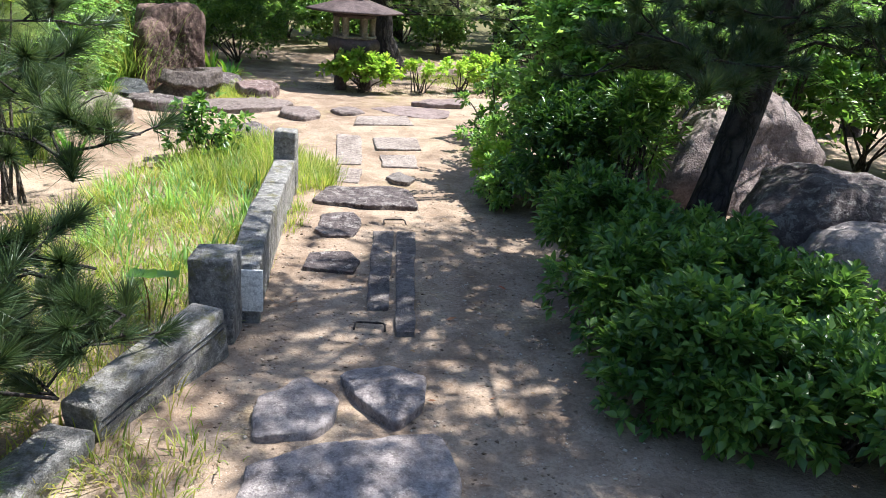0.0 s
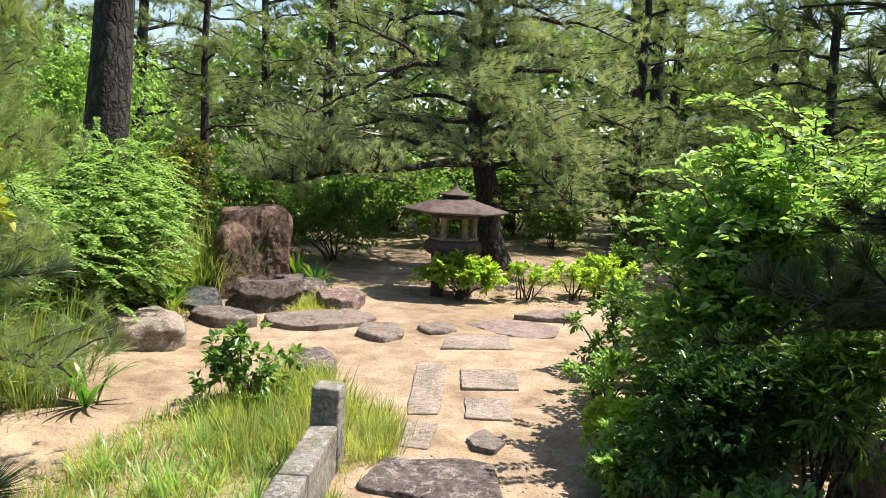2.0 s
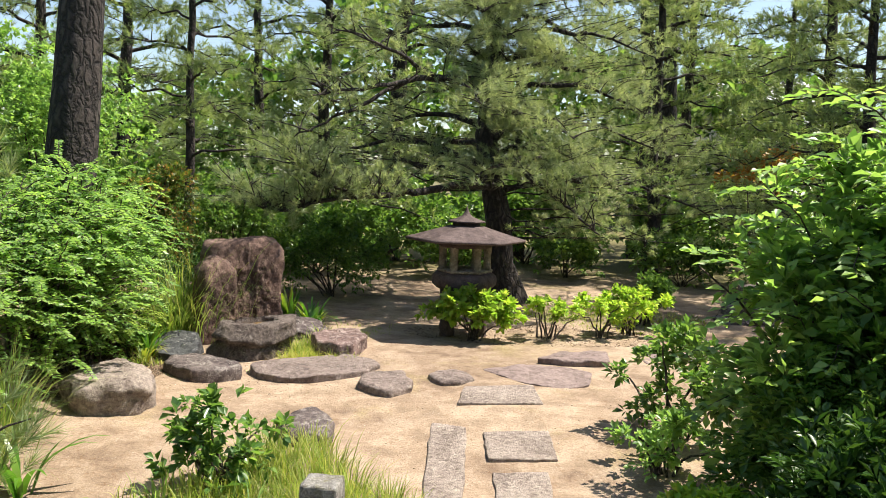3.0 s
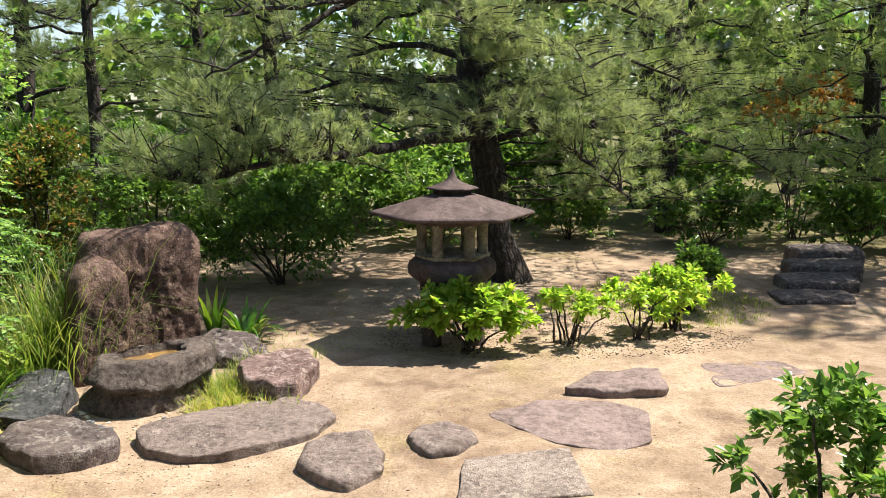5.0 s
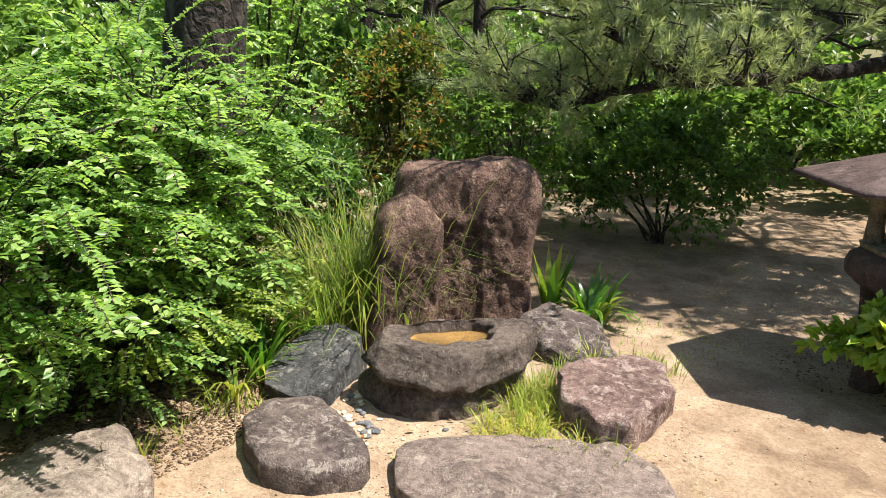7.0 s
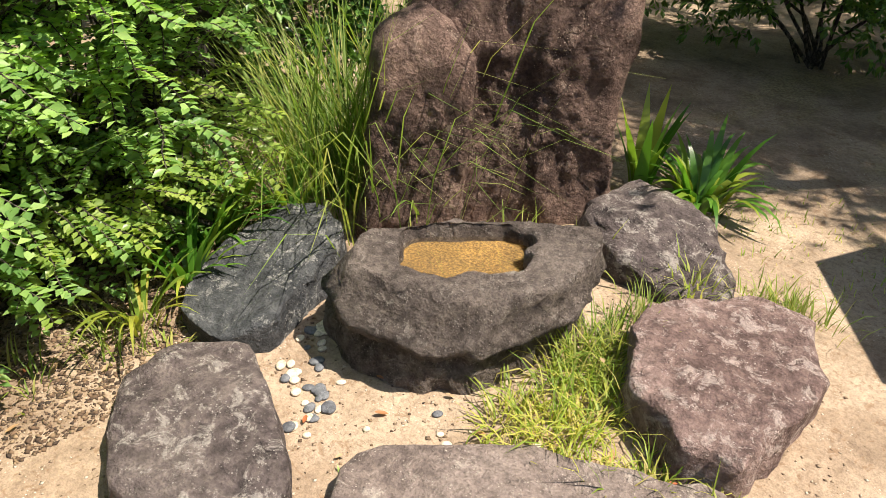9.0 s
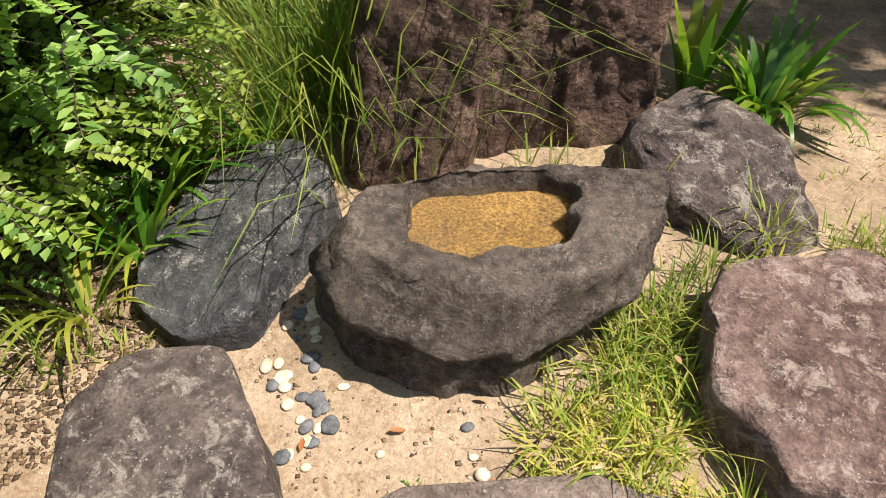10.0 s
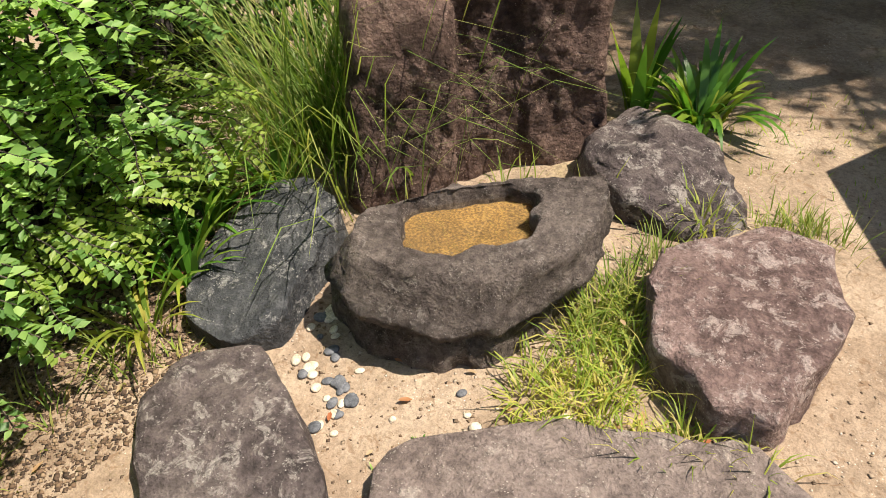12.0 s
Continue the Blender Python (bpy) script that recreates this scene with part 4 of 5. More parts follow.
    for course, thick, twigs in limbs:
        c = np.array(course, float) - np.array([at[0], at[1], 0])
        u = np.linspace(0, len(c) - 1, 6 * len(c))
        path = np.stack([np.interp(u, np.arange(len(c)), c[:, i]) for i in range(3)], 1)
        path[1:-1] = (path[:-2] + path[1:-1] * 2 + path[2:]) / 4 + rng.normal(0, 0.008, (len(path) - 2, 3))
        wood = [tube(path, np.linspace(thick, 0.007, len(path)), 7, 0.15)]
        for q in range(twigs):
            t = rng.uniform(0.3, 1.0) * (len(path) - 1)
            b = path[int(t)]
            e = b + rng.normal(0, 0.26, 3) * np.array([1, 1, 0.35]) + np.array([0, 0, rng.uniform(0.05, 0.34)])
            wood.append(tube(curve_path(b, e, (0, 0, 0.04), 5, 0.01), [0.009, 0.007, 0.006, 0.004, 0.003], 4))
            for m in range(3):
                tip = b + (e - b) * rng.uniform(0.55, 1.0) + rng.normal(0, 0.05, 3)
                w = unit(e - b + rng.normal(0, 0.2, 3) + np.array([0, 0, 0.25]))
                extra.append(needles(tip[None], w[None], brush // 2, needle, width, 0.7))
        v, f = gather(wood)
        part_of("bough", fast_mesh("bough", v, f, True), bark or M_BARK, root)
    v, f = gather([needles(np.concatenate(at_), np.concatenate(way_), per, needle, width, cone)] + extra)
    part_of("needles", fast_mesh("needles", v, f), mat or M_PINE, root)
    rng = keep
    return root


def spray_shrub(at, label, count=60, length=0.7, height=1.2, spread=(0.9, 0.9), leaf=(0.034, 0.018), seed=3, mat=None, lean=(0.3, -0.2), gap=0.017):
    """A shrub of arching shoots, each with two rows of small leaves."""
    global rng
    keep, rng = rng, np.random.default_rng(seed)
    root = empty("arching_shrub", (at[0], at[1], 0), label, "shrub")
    wood, base, way = [], [], []
    for k in range(count):
        o = unit(rng.normal(0, 1, 3) * np.array([1, 1, 0.8]) + np.array([0, 0, 0.25]))
        q = rng.uniform(0.35, 0.95)
        s = np.array([o[0] * spread[0] * q, o[1] * spread[1] * q, height * np.clip(0.48 + 0.5 * o[2] * q, 0.04, 1)])
        a = math.atan2(o[1], o[0]) + rng.normal(0, 0.8)
        d = unit(np.array([math.cos(a) + lean[0], math.sin(a) + lean[1], rng.uniform(0.0, 0.9)]))
        ln = length * rng.uniform(0.5, 1.1)
        e = s + d * ln + np.array([0, 0, -0.22 * ln])
        p = curve_path(s, e, (0, 0, 0.16 * ln), 8, 0.008)
        p[:, 2] = np.maximum(p[:, 2], 0.04)
        wood.append(tube(p, np.linspace(0.005, 0.0015, 8), 4))
        m = int(ln / gap)
        t = np.linspace(0.12, 1, m)
        b = np.stack([np.interp(t, np.linspace(0, 1, 8), p[:, i]) for i in range(3)], 1)
        fw = unit(np.gradient(b, axis=0))
        sd = unit(np.cross(fw, np.array([0, 0, 1.0])))
        for sgn in (-1, 1):
            base.append(b)
            way.append(sd * sgn + fw * 0.55 + rng.normal(0, 0.16, (m, 3)) + np.array([0, 0, 0.12]))
    for k in range(10):
        wood.append(tube(curve_path((rng.normal(0, 0.1), rng.normal(0, 0.1), -0.03), (rng.normal(0, spread[0] * 0.5), rng.normal(0, spread[1] * 0.5), height * rng.uniform(0.5, 0.95)), (0, 0, 0.1), 7, 0.03), np.linspace(0.014, 0.004, 7), 5))
    v, f = gather(wood)
    tagged(part_of("twig_mass", fast_mesh("twig_mass", v, f, True), M_TWIG, root), kind="stuff")
    b, w = np.concatenate(base), np.concatenate(way)
    v, f = leaf_arrays(b, w, leaf[0] * rng.uniform(0.7, 1.2, len(b)), leaf[1] * rng.uniform(0.8, 1.15, len(b)), 0.15, 0.1)
    part_of("foliage", fast_mesh("foliage", v, f), mat or M_FRESH, root)
    rng = keep
    return root


# right of the path: clipped hedge, shrubs, pine
G_HEDGE = "clipped shrubs along the path"
for x, y, z, s in ((1.05, 2.62, 0.2, 0.36), (1.5, 2.3, 0.2, 0.45), (1.1, 3.3, 0.24, 0.40), (1.65, 3.0, 0.2, 0.48), (1.1, 4.05, 0.30, 0.38), (1.6, 3.75, 0.16, 0.38)):
    shrub("hedge_shrub", (x, y, z), (s, s, 0.24), M_BROAD, "dense glossy dark green clipped shrub beside the path", (0.06, 0.029), 1300, 40, 0.14, 6, G_HEDGE)
shrub("low_shrub", (0.85, 5.35, 0.15), (0.2, 0.2, 0.14), M_FRESH, "small low shrub with fresh green leaf tips", (0.055, 0.026), 260, 14, 0.09, 7)
shrub("low_shrub", (0.9, 5.75, 0.17), (0.2, 0.2, 0.16), M_LIME, "small shrub with bright leaf rosettes by the slabs", (0.055, 0.028), 260, 14, 0.09, 7)
shrub("low_shrub", (0.98, 6.85, 0.2), (0.27, 0.26, 0.18), M_FRESH, "small open shrub at the edge of the sand", (0.06, 0.03), 130, 14, 0.09, 6)
shrub("tall_shrub", (1.62, 6.15, 0.85), (0.62, 0.6, 0.85), M_FRESH, "tall dense shrub with bright young leaves on top", (0.085, 0.045), 1900, 80, 0.2, 5)
shrub("tall_shrub", (1.35, 5.75, 0.45), (0.42, 0.42, 0.45), M_BROAD, "dense dark shrub in front of the taller one", (0.06, 0.03), 1500, 40, 0.16, 5)
spray_shrub((1.95, 6.2), "tall shrub with arching sunlit leafy shoots", 230, 0.6, 2.1, (0.75, 0.7), (0.07, 0.04), 36, M_FRESH, (-0.2, -0.3), 0.038)
spray_shrub((3.9, 7.0), "tall shrub with pale green arching shoots", 150, 0.7, 2.6, (0.7, 0.7), (0.06, 0.034), 37, M_FRESH, (-0.2, -0.3), 0.034)
shrub("tall_shrub", (3.1, 7.9, 0.9), (0.8, 0.8, 0.9), M_BROAD, "tall dense green shrub behind the path", (0.065, 0.032), 2600, 60, 0.26, 5)
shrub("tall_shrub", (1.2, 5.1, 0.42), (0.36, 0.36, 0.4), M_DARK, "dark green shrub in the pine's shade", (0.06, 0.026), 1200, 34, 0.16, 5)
shrub("narrow_leaf_shrub", (1.6, 4.95, 0.72), (0.3, 0.3, 0.35), M_BROAD, "shrub with narrow pointed leaves in rosettes", (0.10, 0.022), 240, 16, 0.14, 8)
# the first thirteen tips are boughs added mostly out of view, shading path and boulders
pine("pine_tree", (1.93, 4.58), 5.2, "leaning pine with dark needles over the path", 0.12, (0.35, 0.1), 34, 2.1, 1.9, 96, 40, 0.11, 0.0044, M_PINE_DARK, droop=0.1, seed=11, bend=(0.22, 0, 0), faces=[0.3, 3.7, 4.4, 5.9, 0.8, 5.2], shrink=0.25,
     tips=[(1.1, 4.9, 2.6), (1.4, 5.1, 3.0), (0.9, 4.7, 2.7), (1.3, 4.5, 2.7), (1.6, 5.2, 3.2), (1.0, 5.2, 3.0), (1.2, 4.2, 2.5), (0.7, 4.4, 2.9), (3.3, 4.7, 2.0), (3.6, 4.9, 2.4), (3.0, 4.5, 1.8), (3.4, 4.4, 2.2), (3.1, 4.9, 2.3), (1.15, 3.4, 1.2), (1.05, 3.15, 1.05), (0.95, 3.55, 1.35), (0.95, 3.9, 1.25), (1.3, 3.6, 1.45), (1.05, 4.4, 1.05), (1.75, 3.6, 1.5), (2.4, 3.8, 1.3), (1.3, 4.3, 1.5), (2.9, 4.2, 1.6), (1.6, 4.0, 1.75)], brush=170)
# this pine stands out of view, added so its boughs shade the near path
pine("pine_tree", (3.2, 2.1), 5.0, "unseen pine added beside the hedge to shade the path", 0.09, (0.3, 0.2), 26, 2.3, 2.1, 96, 30, 0.12, 0.006, M_PINE_DARK, seed=14, faces=[2.8, 3.3, 3.7, 2.4, 0.5], shrink=0.3,
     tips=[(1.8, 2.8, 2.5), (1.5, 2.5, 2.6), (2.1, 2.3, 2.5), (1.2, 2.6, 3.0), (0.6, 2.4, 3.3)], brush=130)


shrub("low_shrub", (1.25, 7.5, 0.36), (0.4, 0.38, 0.34), M_BROAD, "leafy green shrub at the edge of the sand", (0.07, 0.036), 300, 30, 0.1, 6)

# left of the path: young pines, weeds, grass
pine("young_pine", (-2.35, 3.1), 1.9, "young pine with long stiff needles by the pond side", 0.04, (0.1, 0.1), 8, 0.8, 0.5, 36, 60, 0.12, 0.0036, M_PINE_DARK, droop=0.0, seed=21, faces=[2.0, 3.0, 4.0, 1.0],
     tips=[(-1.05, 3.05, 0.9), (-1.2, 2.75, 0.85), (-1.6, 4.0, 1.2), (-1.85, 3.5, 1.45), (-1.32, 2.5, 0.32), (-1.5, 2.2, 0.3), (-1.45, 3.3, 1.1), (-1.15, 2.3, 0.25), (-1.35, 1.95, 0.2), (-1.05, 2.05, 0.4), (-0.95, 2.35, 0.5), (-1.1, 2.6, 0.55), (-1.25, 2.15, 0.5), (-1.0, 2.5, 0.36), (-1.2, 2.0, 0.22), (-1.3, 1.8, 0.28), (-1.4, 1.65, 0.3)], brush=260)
pine("young_pine", (-2.9, 5.6), 2.6, "pale young pine with upright shoots", 0.04, (0.1, 0.2), 18, 0.95, 0.3, 60, 60, 0.14, 0.0028, M_PINE_PALE, droop=-0.25, seed=22)
shrub("yellow_shrub", (-2.4, 5.1, 1.4), (0.25, 0.25, 0.45), M_YELLOW, "shrub with yellow and pale green leaves", (0.09, 0.045), 90, 16, 0.12, 5)
grass_tuft_patch("lawn_grass", (-1.5, 4.5), (0.72, 1.9), 330, 22, 0.12, 0.0048, M_GRASS, "sunlit weedy grass beside the parapet", arch=1.2, r=0.06)
grass_tuft_patch("lawn_grass", (-1.5, 4.4), (0.7, 1.9), 170, 20, 0.17, 0.005, M_DRYGRASS, "dry straw-coloured tufts in the grass", arch=1.3, r=0.06)
grass_tuft_patch("lawn_grass", (-1.35, 4.9), (0.6, 1.5), 70, 14, 0.24, 0.009, M_FRESH, "broad green weeds in the grass", arch=1.1, r=0.045)
grass_tuft_patch("lawn_grass", (-1.35, 2.35), (0.6, 0.6), 110, 18, 0.12, 0.005, M_DRYGRASS, "thin dry grass under the pine bough", arch=1.3, r=0.06)
grass_tuft_patch("lawn_grass", (-1.1, 6.2), (0.42, 0.8), 190, 24, 0.24, 0.005, M_GRASS, "tufts of grass round the end post", r=0.05)
grass_tuft_patch("lawn_grass", (-0.5, 5.95), (0.14, 0.45), 60, 18, 0.17, 0.0045, M_GRASS, "pale grass along the slabs", r=0.04)
grass_tuft_patch("lawn_grass", (-0.6, 5.0), (0.05, 0.6), 26, 10, 0.09, 0.005, M_GRASS, "small weeds along the parapet's foot", r=0.03)
shrub("leafy_weed", (-1.38, 6.35, 0.22), (0.36, 0.3, 0.32), M_BROAD, "leafy weed with dark green toothed leaves", (0.065, 0.04), 190, 40, 0.07, 4)
clump("strap_leaf_plant", (-2.4, 6.35), 18, 0.5, 0.035, M_STRAP, "clump of broad drooping strap leaves", 1.2)
grass_tuft_patch("long_grass", (-2.85, 6.5), (0.3, 0.4), 14, 70, 0.75, 0.008, M_TALLGRASS, "arching clumps of long grass", r=0.06)
spray_shrub((-3.6, 6.6), "pale green arching shrub beside the pines", 260, 0.7, 1.5, (0.7, 0.7), seed=35, lean=(0.3, -0.2))

# round the basin
spray_shrub((-3.45, 8.0), "bright green arching shrub with rows of small leaves", 620, 0.5, 1.55, (0.8, 1.0), seed=31, lean=(0.45, -0.2), leaf=(0.041, 0.025))
spray_shrub((-3.5, 9.0), "fresh green arching shrub beside the basin", 480, 0.5, 1.7, (0.65, 0.7), seed=32, lean=(0.3, -0.2), leaf=(0.041, 0.025))
shrub("tall_shrub", (-4.9, 8.3, 1.4), (0.9, 1.2, 1.4), M_FRESH, "large bright green shrub behind the boulder", (0.06, 0.034), 3400, 110, 0.3, 5)
shrub("tall_shrub", (-4.9, 11.2, 1.5), (1.0, 1.0, 1.6), M_FRESH, "tall bright green shrub behind the rocks", (0.06, 0.034), 3400, 110, 0.3, 5)
shrub("red_leaf_shrub", (-3.75, 11.5, 0.8), (0.5, 0.45, 0.8), M_RUST, "shrub with dark and reddish leaves", (0.06, 0.026), 1300, 50, 0.18, 6)
shrub("dark_shrub", (-3.2, 12.4, 0.8), (0.8, 0.6, 0.8), M_BROAD, "green shrub beyond the standing rock", (0.055, 0.024), 2600, 60, 0.22, 6)
shrub("dark_shrub", (-1.95, 12.7, 0.55), (0.85, 0.65, 0.55), M_BROAD, "dense green shrub behind the standing rock", (0.06, 0.026), 2200, 64, 0.2, 6)
grass_tuft_patch("tall_grass", (-2.9, 9.92), (0.36, 0.36), 62, 16, 1.0, 0.0058, M_TALLGRASS, "tall seeding grass beside the standing rock", "tall grass", 1.2, 0.13)
spray_shrub((-3.2, 8.65), "low green shrub with small paired leaves by the rocks", 80, 0.45, 0.6, (0.25, 0.45), (0.036, 0.022), 38, M_FRESH, (0.3, -0.1))
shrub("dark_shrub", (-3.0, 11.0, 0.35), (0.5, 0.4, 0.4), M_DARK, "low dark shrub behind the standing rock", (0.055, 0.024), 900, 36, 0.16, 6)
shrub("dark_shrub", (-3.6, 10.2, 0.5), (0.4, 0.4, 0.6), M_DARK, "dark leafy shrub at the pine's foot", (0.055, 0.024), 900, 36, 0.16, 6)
clump("strap_leaf_plant", (-1.78, 10.62), 60, 0.4, 0.032, M_STRAP, "bright green strap-leaved plant by the standing rock", 1.35, 0.1)
clump("strap_leaf_plant", (-2.0, 10.5), 11, 0.5, 0.055, M_STRAP, "upright broad strap leaves against the rock", 0.35, 0.05)
clump("strap_leaf_plant", (-2.85, 9.0), 30, 0.36, 0.02, M_STRAP, "strap-leaved plant with yellowing leaves beside dark rock", 1.1)
clump("strap_leaf_plant", (-2.92, 9.5), 24, 0.34, 0.02, M_STRAP, "green strap-leaved plant behind the dark rock", 1.0)
spray_shrub((-3.18, 8.7), "bright low shoots with paired leaves over the litter", 70, 0.42, 0.5, (0.2, 0.4), (0.036, 0.023), 61, M_YOUNG, (0.6, 0.0))
spray_shrub((-3.25, 9.2), "bright leafy shoots leaning over the strap leaves", 60, 0.42, 0.55, (0.2, 0.3), (0.036, 0.023), 62, M_YOUNG, (0.6, -0.2))
spray_shrub((-3.3, 8.95), "leafy green shoots spreading low over the soil", 60, 0.34, 0.36, (0.22, 0.35), (0.038, 0.023), 51, M_FRESH, (0.15, -0.15))
spray_shrub((-3.2, 8.35), "low leafy shoots beside the round stone", 60, 0.34, 0.36, (0.22, 0.3), (0.038, 0.023), 52, M_FRESH, (0.3, -0.15))
clump("strap_leaf_plant", (-2.98, 9.2), 44, 0.5, 0.02, M_STRAP, "spreading strap-leaved plant with yellow leaves beside dark rock", 1.4, 0.08)
clump("strap_leaf_plant", (-2.8, 8.78), 22, 0.34, 0.016, M_YELLOWSTRAP, "yellowed strap leaves drooping over the soil", 1.6, 0.07)
clump("strap_leaf_plant", (-2.5, 9.78), 3, 0.62, 0.012, M_TALLGRASS, "few long drooping grass leaves before the rock", 0.95, 0.03, face=-0.5)
grass_tuft_patch("basin_grass", (-1.62, 9.34), (0.15, 0.3), 34, 18, 0.17, 0.0046, M_DRYGRASS, "yellow-green grass between basin and flat rock", arch=1.9, r=0.028)
grass_tuft_patch("basin_grass", (-1.42, 9.19), (0.34, 0.08), 30, 14, 0.14, 0.0044, M_DRYGRASS, "grass along the edge of the flat rock", arch=1.9, r=0.026)
grass_tuft_patch("basin_grass", (-1.6, 9.42), (0.12, 0.36), 26, 9, 0.19, 0.0052, M_GRASS, "wild green blades beside the flat rock", arch=1.5, r=0.05)
grass_tuft_patch("basin_grass", (-1.66, 9.68), (0.05, 0.2), 12, 10, 0.18, 0.005, M_TALLGRASS, "thin grass between basin and rock", arch=0.9, r=0.03)
grass_tuft_patch("basin_grass", (-1.6, 9.92), (0.12, 0.14), 10, 10, 0.17, 0.006, M_GRASS, "sparse grass behind the basin", r=0.03)
grass_tuft_patch("basin_grass", (-1.28, 10.1), (0.14, 0.08), 14, 18, 0.12, 0.004, M_GRASS, "short pale grass beside the grey rock", r=0.03)
grass_tuft_patch("basin_grass", (-2.05, 9.92), (0.25, 0.06), 8, 6, 0.2, 0.006, M_GRASS, "thin grass at the foot of the rock", r=0.03)
grass_tuft_patch("basin_grass", (-2.72, 8.72), (0.1, 0.16), 10, 9, 0.14, 0.006, M_GRASS, "small grass tufts by the dark rock", arch=1.1, r=0.03)
grass_tuft_patch("basin_grass", (-2.75, 8.3), (0.12, 0.2), 8, 8, 0.13, 0.006, M_GRASS, "small weeds beside the round stone", arch=1.1, r=0.03)
grass_tuft_patch("basin_grass", (-1.85, 8.85), (0.1, 0.1), 8, 5, 0.035, 0.006, M_FRESH, "tiny seedlings on the bare soil", r=0.01)


def pebble_set():
    """Small smooth pebbles scattered round the basin."""
    m = [stone_mat("dark_pebble", (0.07, 0.075, 0.085), (0.11, 0.115, 0.13), (0.17, 0.175, 0.19), (0.2, 0.2, 0.21), 0.7, 14, 0.5, 0.15),
         stone_mat("pale_pebble", (0.45, 0.38, 0.28), (0.58, 0.5, 0.38), (0.68, 0.6, 0.48), (0.7, 0.62, 0.5), 0.7, 14, 0.5, 0.15)]
    th = np.linspace(-np.pi, np.pi, 12, endpoint=False)
    rings = np.concatenate([np.stack([np.cos(th) * math.cos(a), np.sin(th) * math.cos(a), np.full(12, math.sin(a) * 0.55)], 1) for a in np.linspace(-1.57, 1.57, 9)])
    meshes = []
    for k in range(2):
        me = fast_mesh("pebble", rings, grid_faces(9, 12), True)
        me.materials.append(m[k])
        meshes.append(me)
    lines = (((-2.40, 9.36), (-2.38, 9.05), 20, 0.025), ((-2.33, 9.05), (-2.24, 8.92), 15, 0.06), ((-2.2, 8.98), (-2.1, 8.86), 12, 0.07), ((-1.86, 9.1), (-1.78, 8.98), 5, 0.04), ((-1.62, 9.14), (-1.5, 9.12), 4, 0.03), ((-2.15, 8.8), (-1.95, 8.92), 5, 0.05), ((-2.25, 9.62), (-2.3, 9.68), 5, 0.03))
    r = random.Random(5)
    for (ax, ay), (bx, by), n, w in lines:
        for k in range(n):
            t = r.random()
            x, y = ax + (bx - ax) * t + r.gauss(0, w * 0.5), ay + (by - ay) * t + r.gauss(0, w * 0.5)
            dark = r.random() < 0.6
            ob = new("pebble", meshes[0 if dark else 1])
            s = r.uniform(0.009, 0.019)
            ob.matrix_world = Matrix.Translation((x, y, float(ground_z(x, y)) + s * 0.35)) @ Matrix.Rotation(r.uniform(0, 6.3), 4, "Z") @ Matrix.Diagonal((s * r.uniform(1.0, 1.5), s, s * 0.9, 1))
            tagged(ob, "smooth dark slate-blue pebble on the soil" if dark else "smooth pale cream pebble on the soil", "pebble", "pebbles round the basin")


def fallen_leaves():
    r = random.Random(9)
    spots = ((-1.55, 9.37, 0.17), (-1.5, 9.16, 0.02), (-1.85, 9.3, 0.01), (-1.42, 9.15, 0.01))
    for k in range(90):
        if k < len(spots):
            x, y, z = spots[k]
        else:
            x, y = r.choice([(r.uniform(-3.1, -2.55), r.uniform(8.3, 9.4)), (r.uniform(-2.2, -1.5), r.uniform(8.8, 9.2)), (r.uniform(-1.7, -1.15), r.uniform(9.05, 9.3)), (r.uniform(0.2, 0.7), r.uniform(2.3, 4.5)), (r.uniform(-1.7, -1.3), r.uniform(9.9, 10.2)), (r.uniform(-0.7, 0.6), r.uniform(2.3, 5))])
            z = 0.012
        s = r.uniform(0.009, 0.026)
        v = np.array([(-1, 0, 0), (-0.35, 0.38, 0.1), (0.4, 0.33, 0.16), (1, 0, 0.05), (0.4, -0.33, 0.16), (-0.35, -0.38, 0.1), (0, 0, 0)], float) * s
        f = np.array([(0, 6, 1), (1, 6, 2), (2, 6, 3), (3, 6, 4), (4, 6, 5), (5, 6, 0)])
        ob = part_of("fallen_leaf", fast_mesh("fallen_leaf", v, f), M_LITTER)
        ob.matrix_world = Matrix.Translation((x, y, float(ground_z(x, y)) + z)) @ Euler((r.uniform(-0.3, 0.3), r.uniform(-0.3, 0.3), r.uniform(0, 6.3))).to_matrix().to_4x4()
        tagged(ob, "dry curled brown leaf lying on the soil", "fallen leaf", "fallen leaves")


def soil_crumbs(name, centre, radii, count, size, label, seed, mat=None):
    """Loose crumbs of soil, grit and bark on the ground, too many to count."""
    r = np.random.default_rng(seed)
    a, q = r.uniform(0, 2 * np.pi, count), np.sqrt(r.random(count))
    x, y = centre[0] + np.cos(a) * q * radii[0], centre[1] + np.sin(a) * q * radii[1]
    s = size * r.uniform(0.3, 1.0, count) ** 1.5
    c = np.stack([x, y, ground_z(x, y) + s * 0.2], 1)
    o = np.array([(1, 0, 0), (0, 1, 0), (-1, 0, 0), (0, -1, 0), (0, 0, 0.7), (0, 0, -0.7)], float)
    v = c[:, None] + o[None] * s[:, None, None] * r.uniform(0.3, 1.9, (count, 6, 3)) * np.array([1, 1, 0.6])
    f = np.array([(0, 1, 4), (1, 2, 4), (2, 3, 4), (3, 0, 4), (1, 0, 5), (2, 1, 5), (3, 2, 5), (0, 3, 5)])
    f = (np.arange(count)[:, None, None] * 6 + f[None]).reshape(-1, 3)
    tagged(part_of(name, fast_mesh(name, v.reshape(-1, 3), f), mat or M_CRUMB), label, "soil crumbs", kind="stuff")


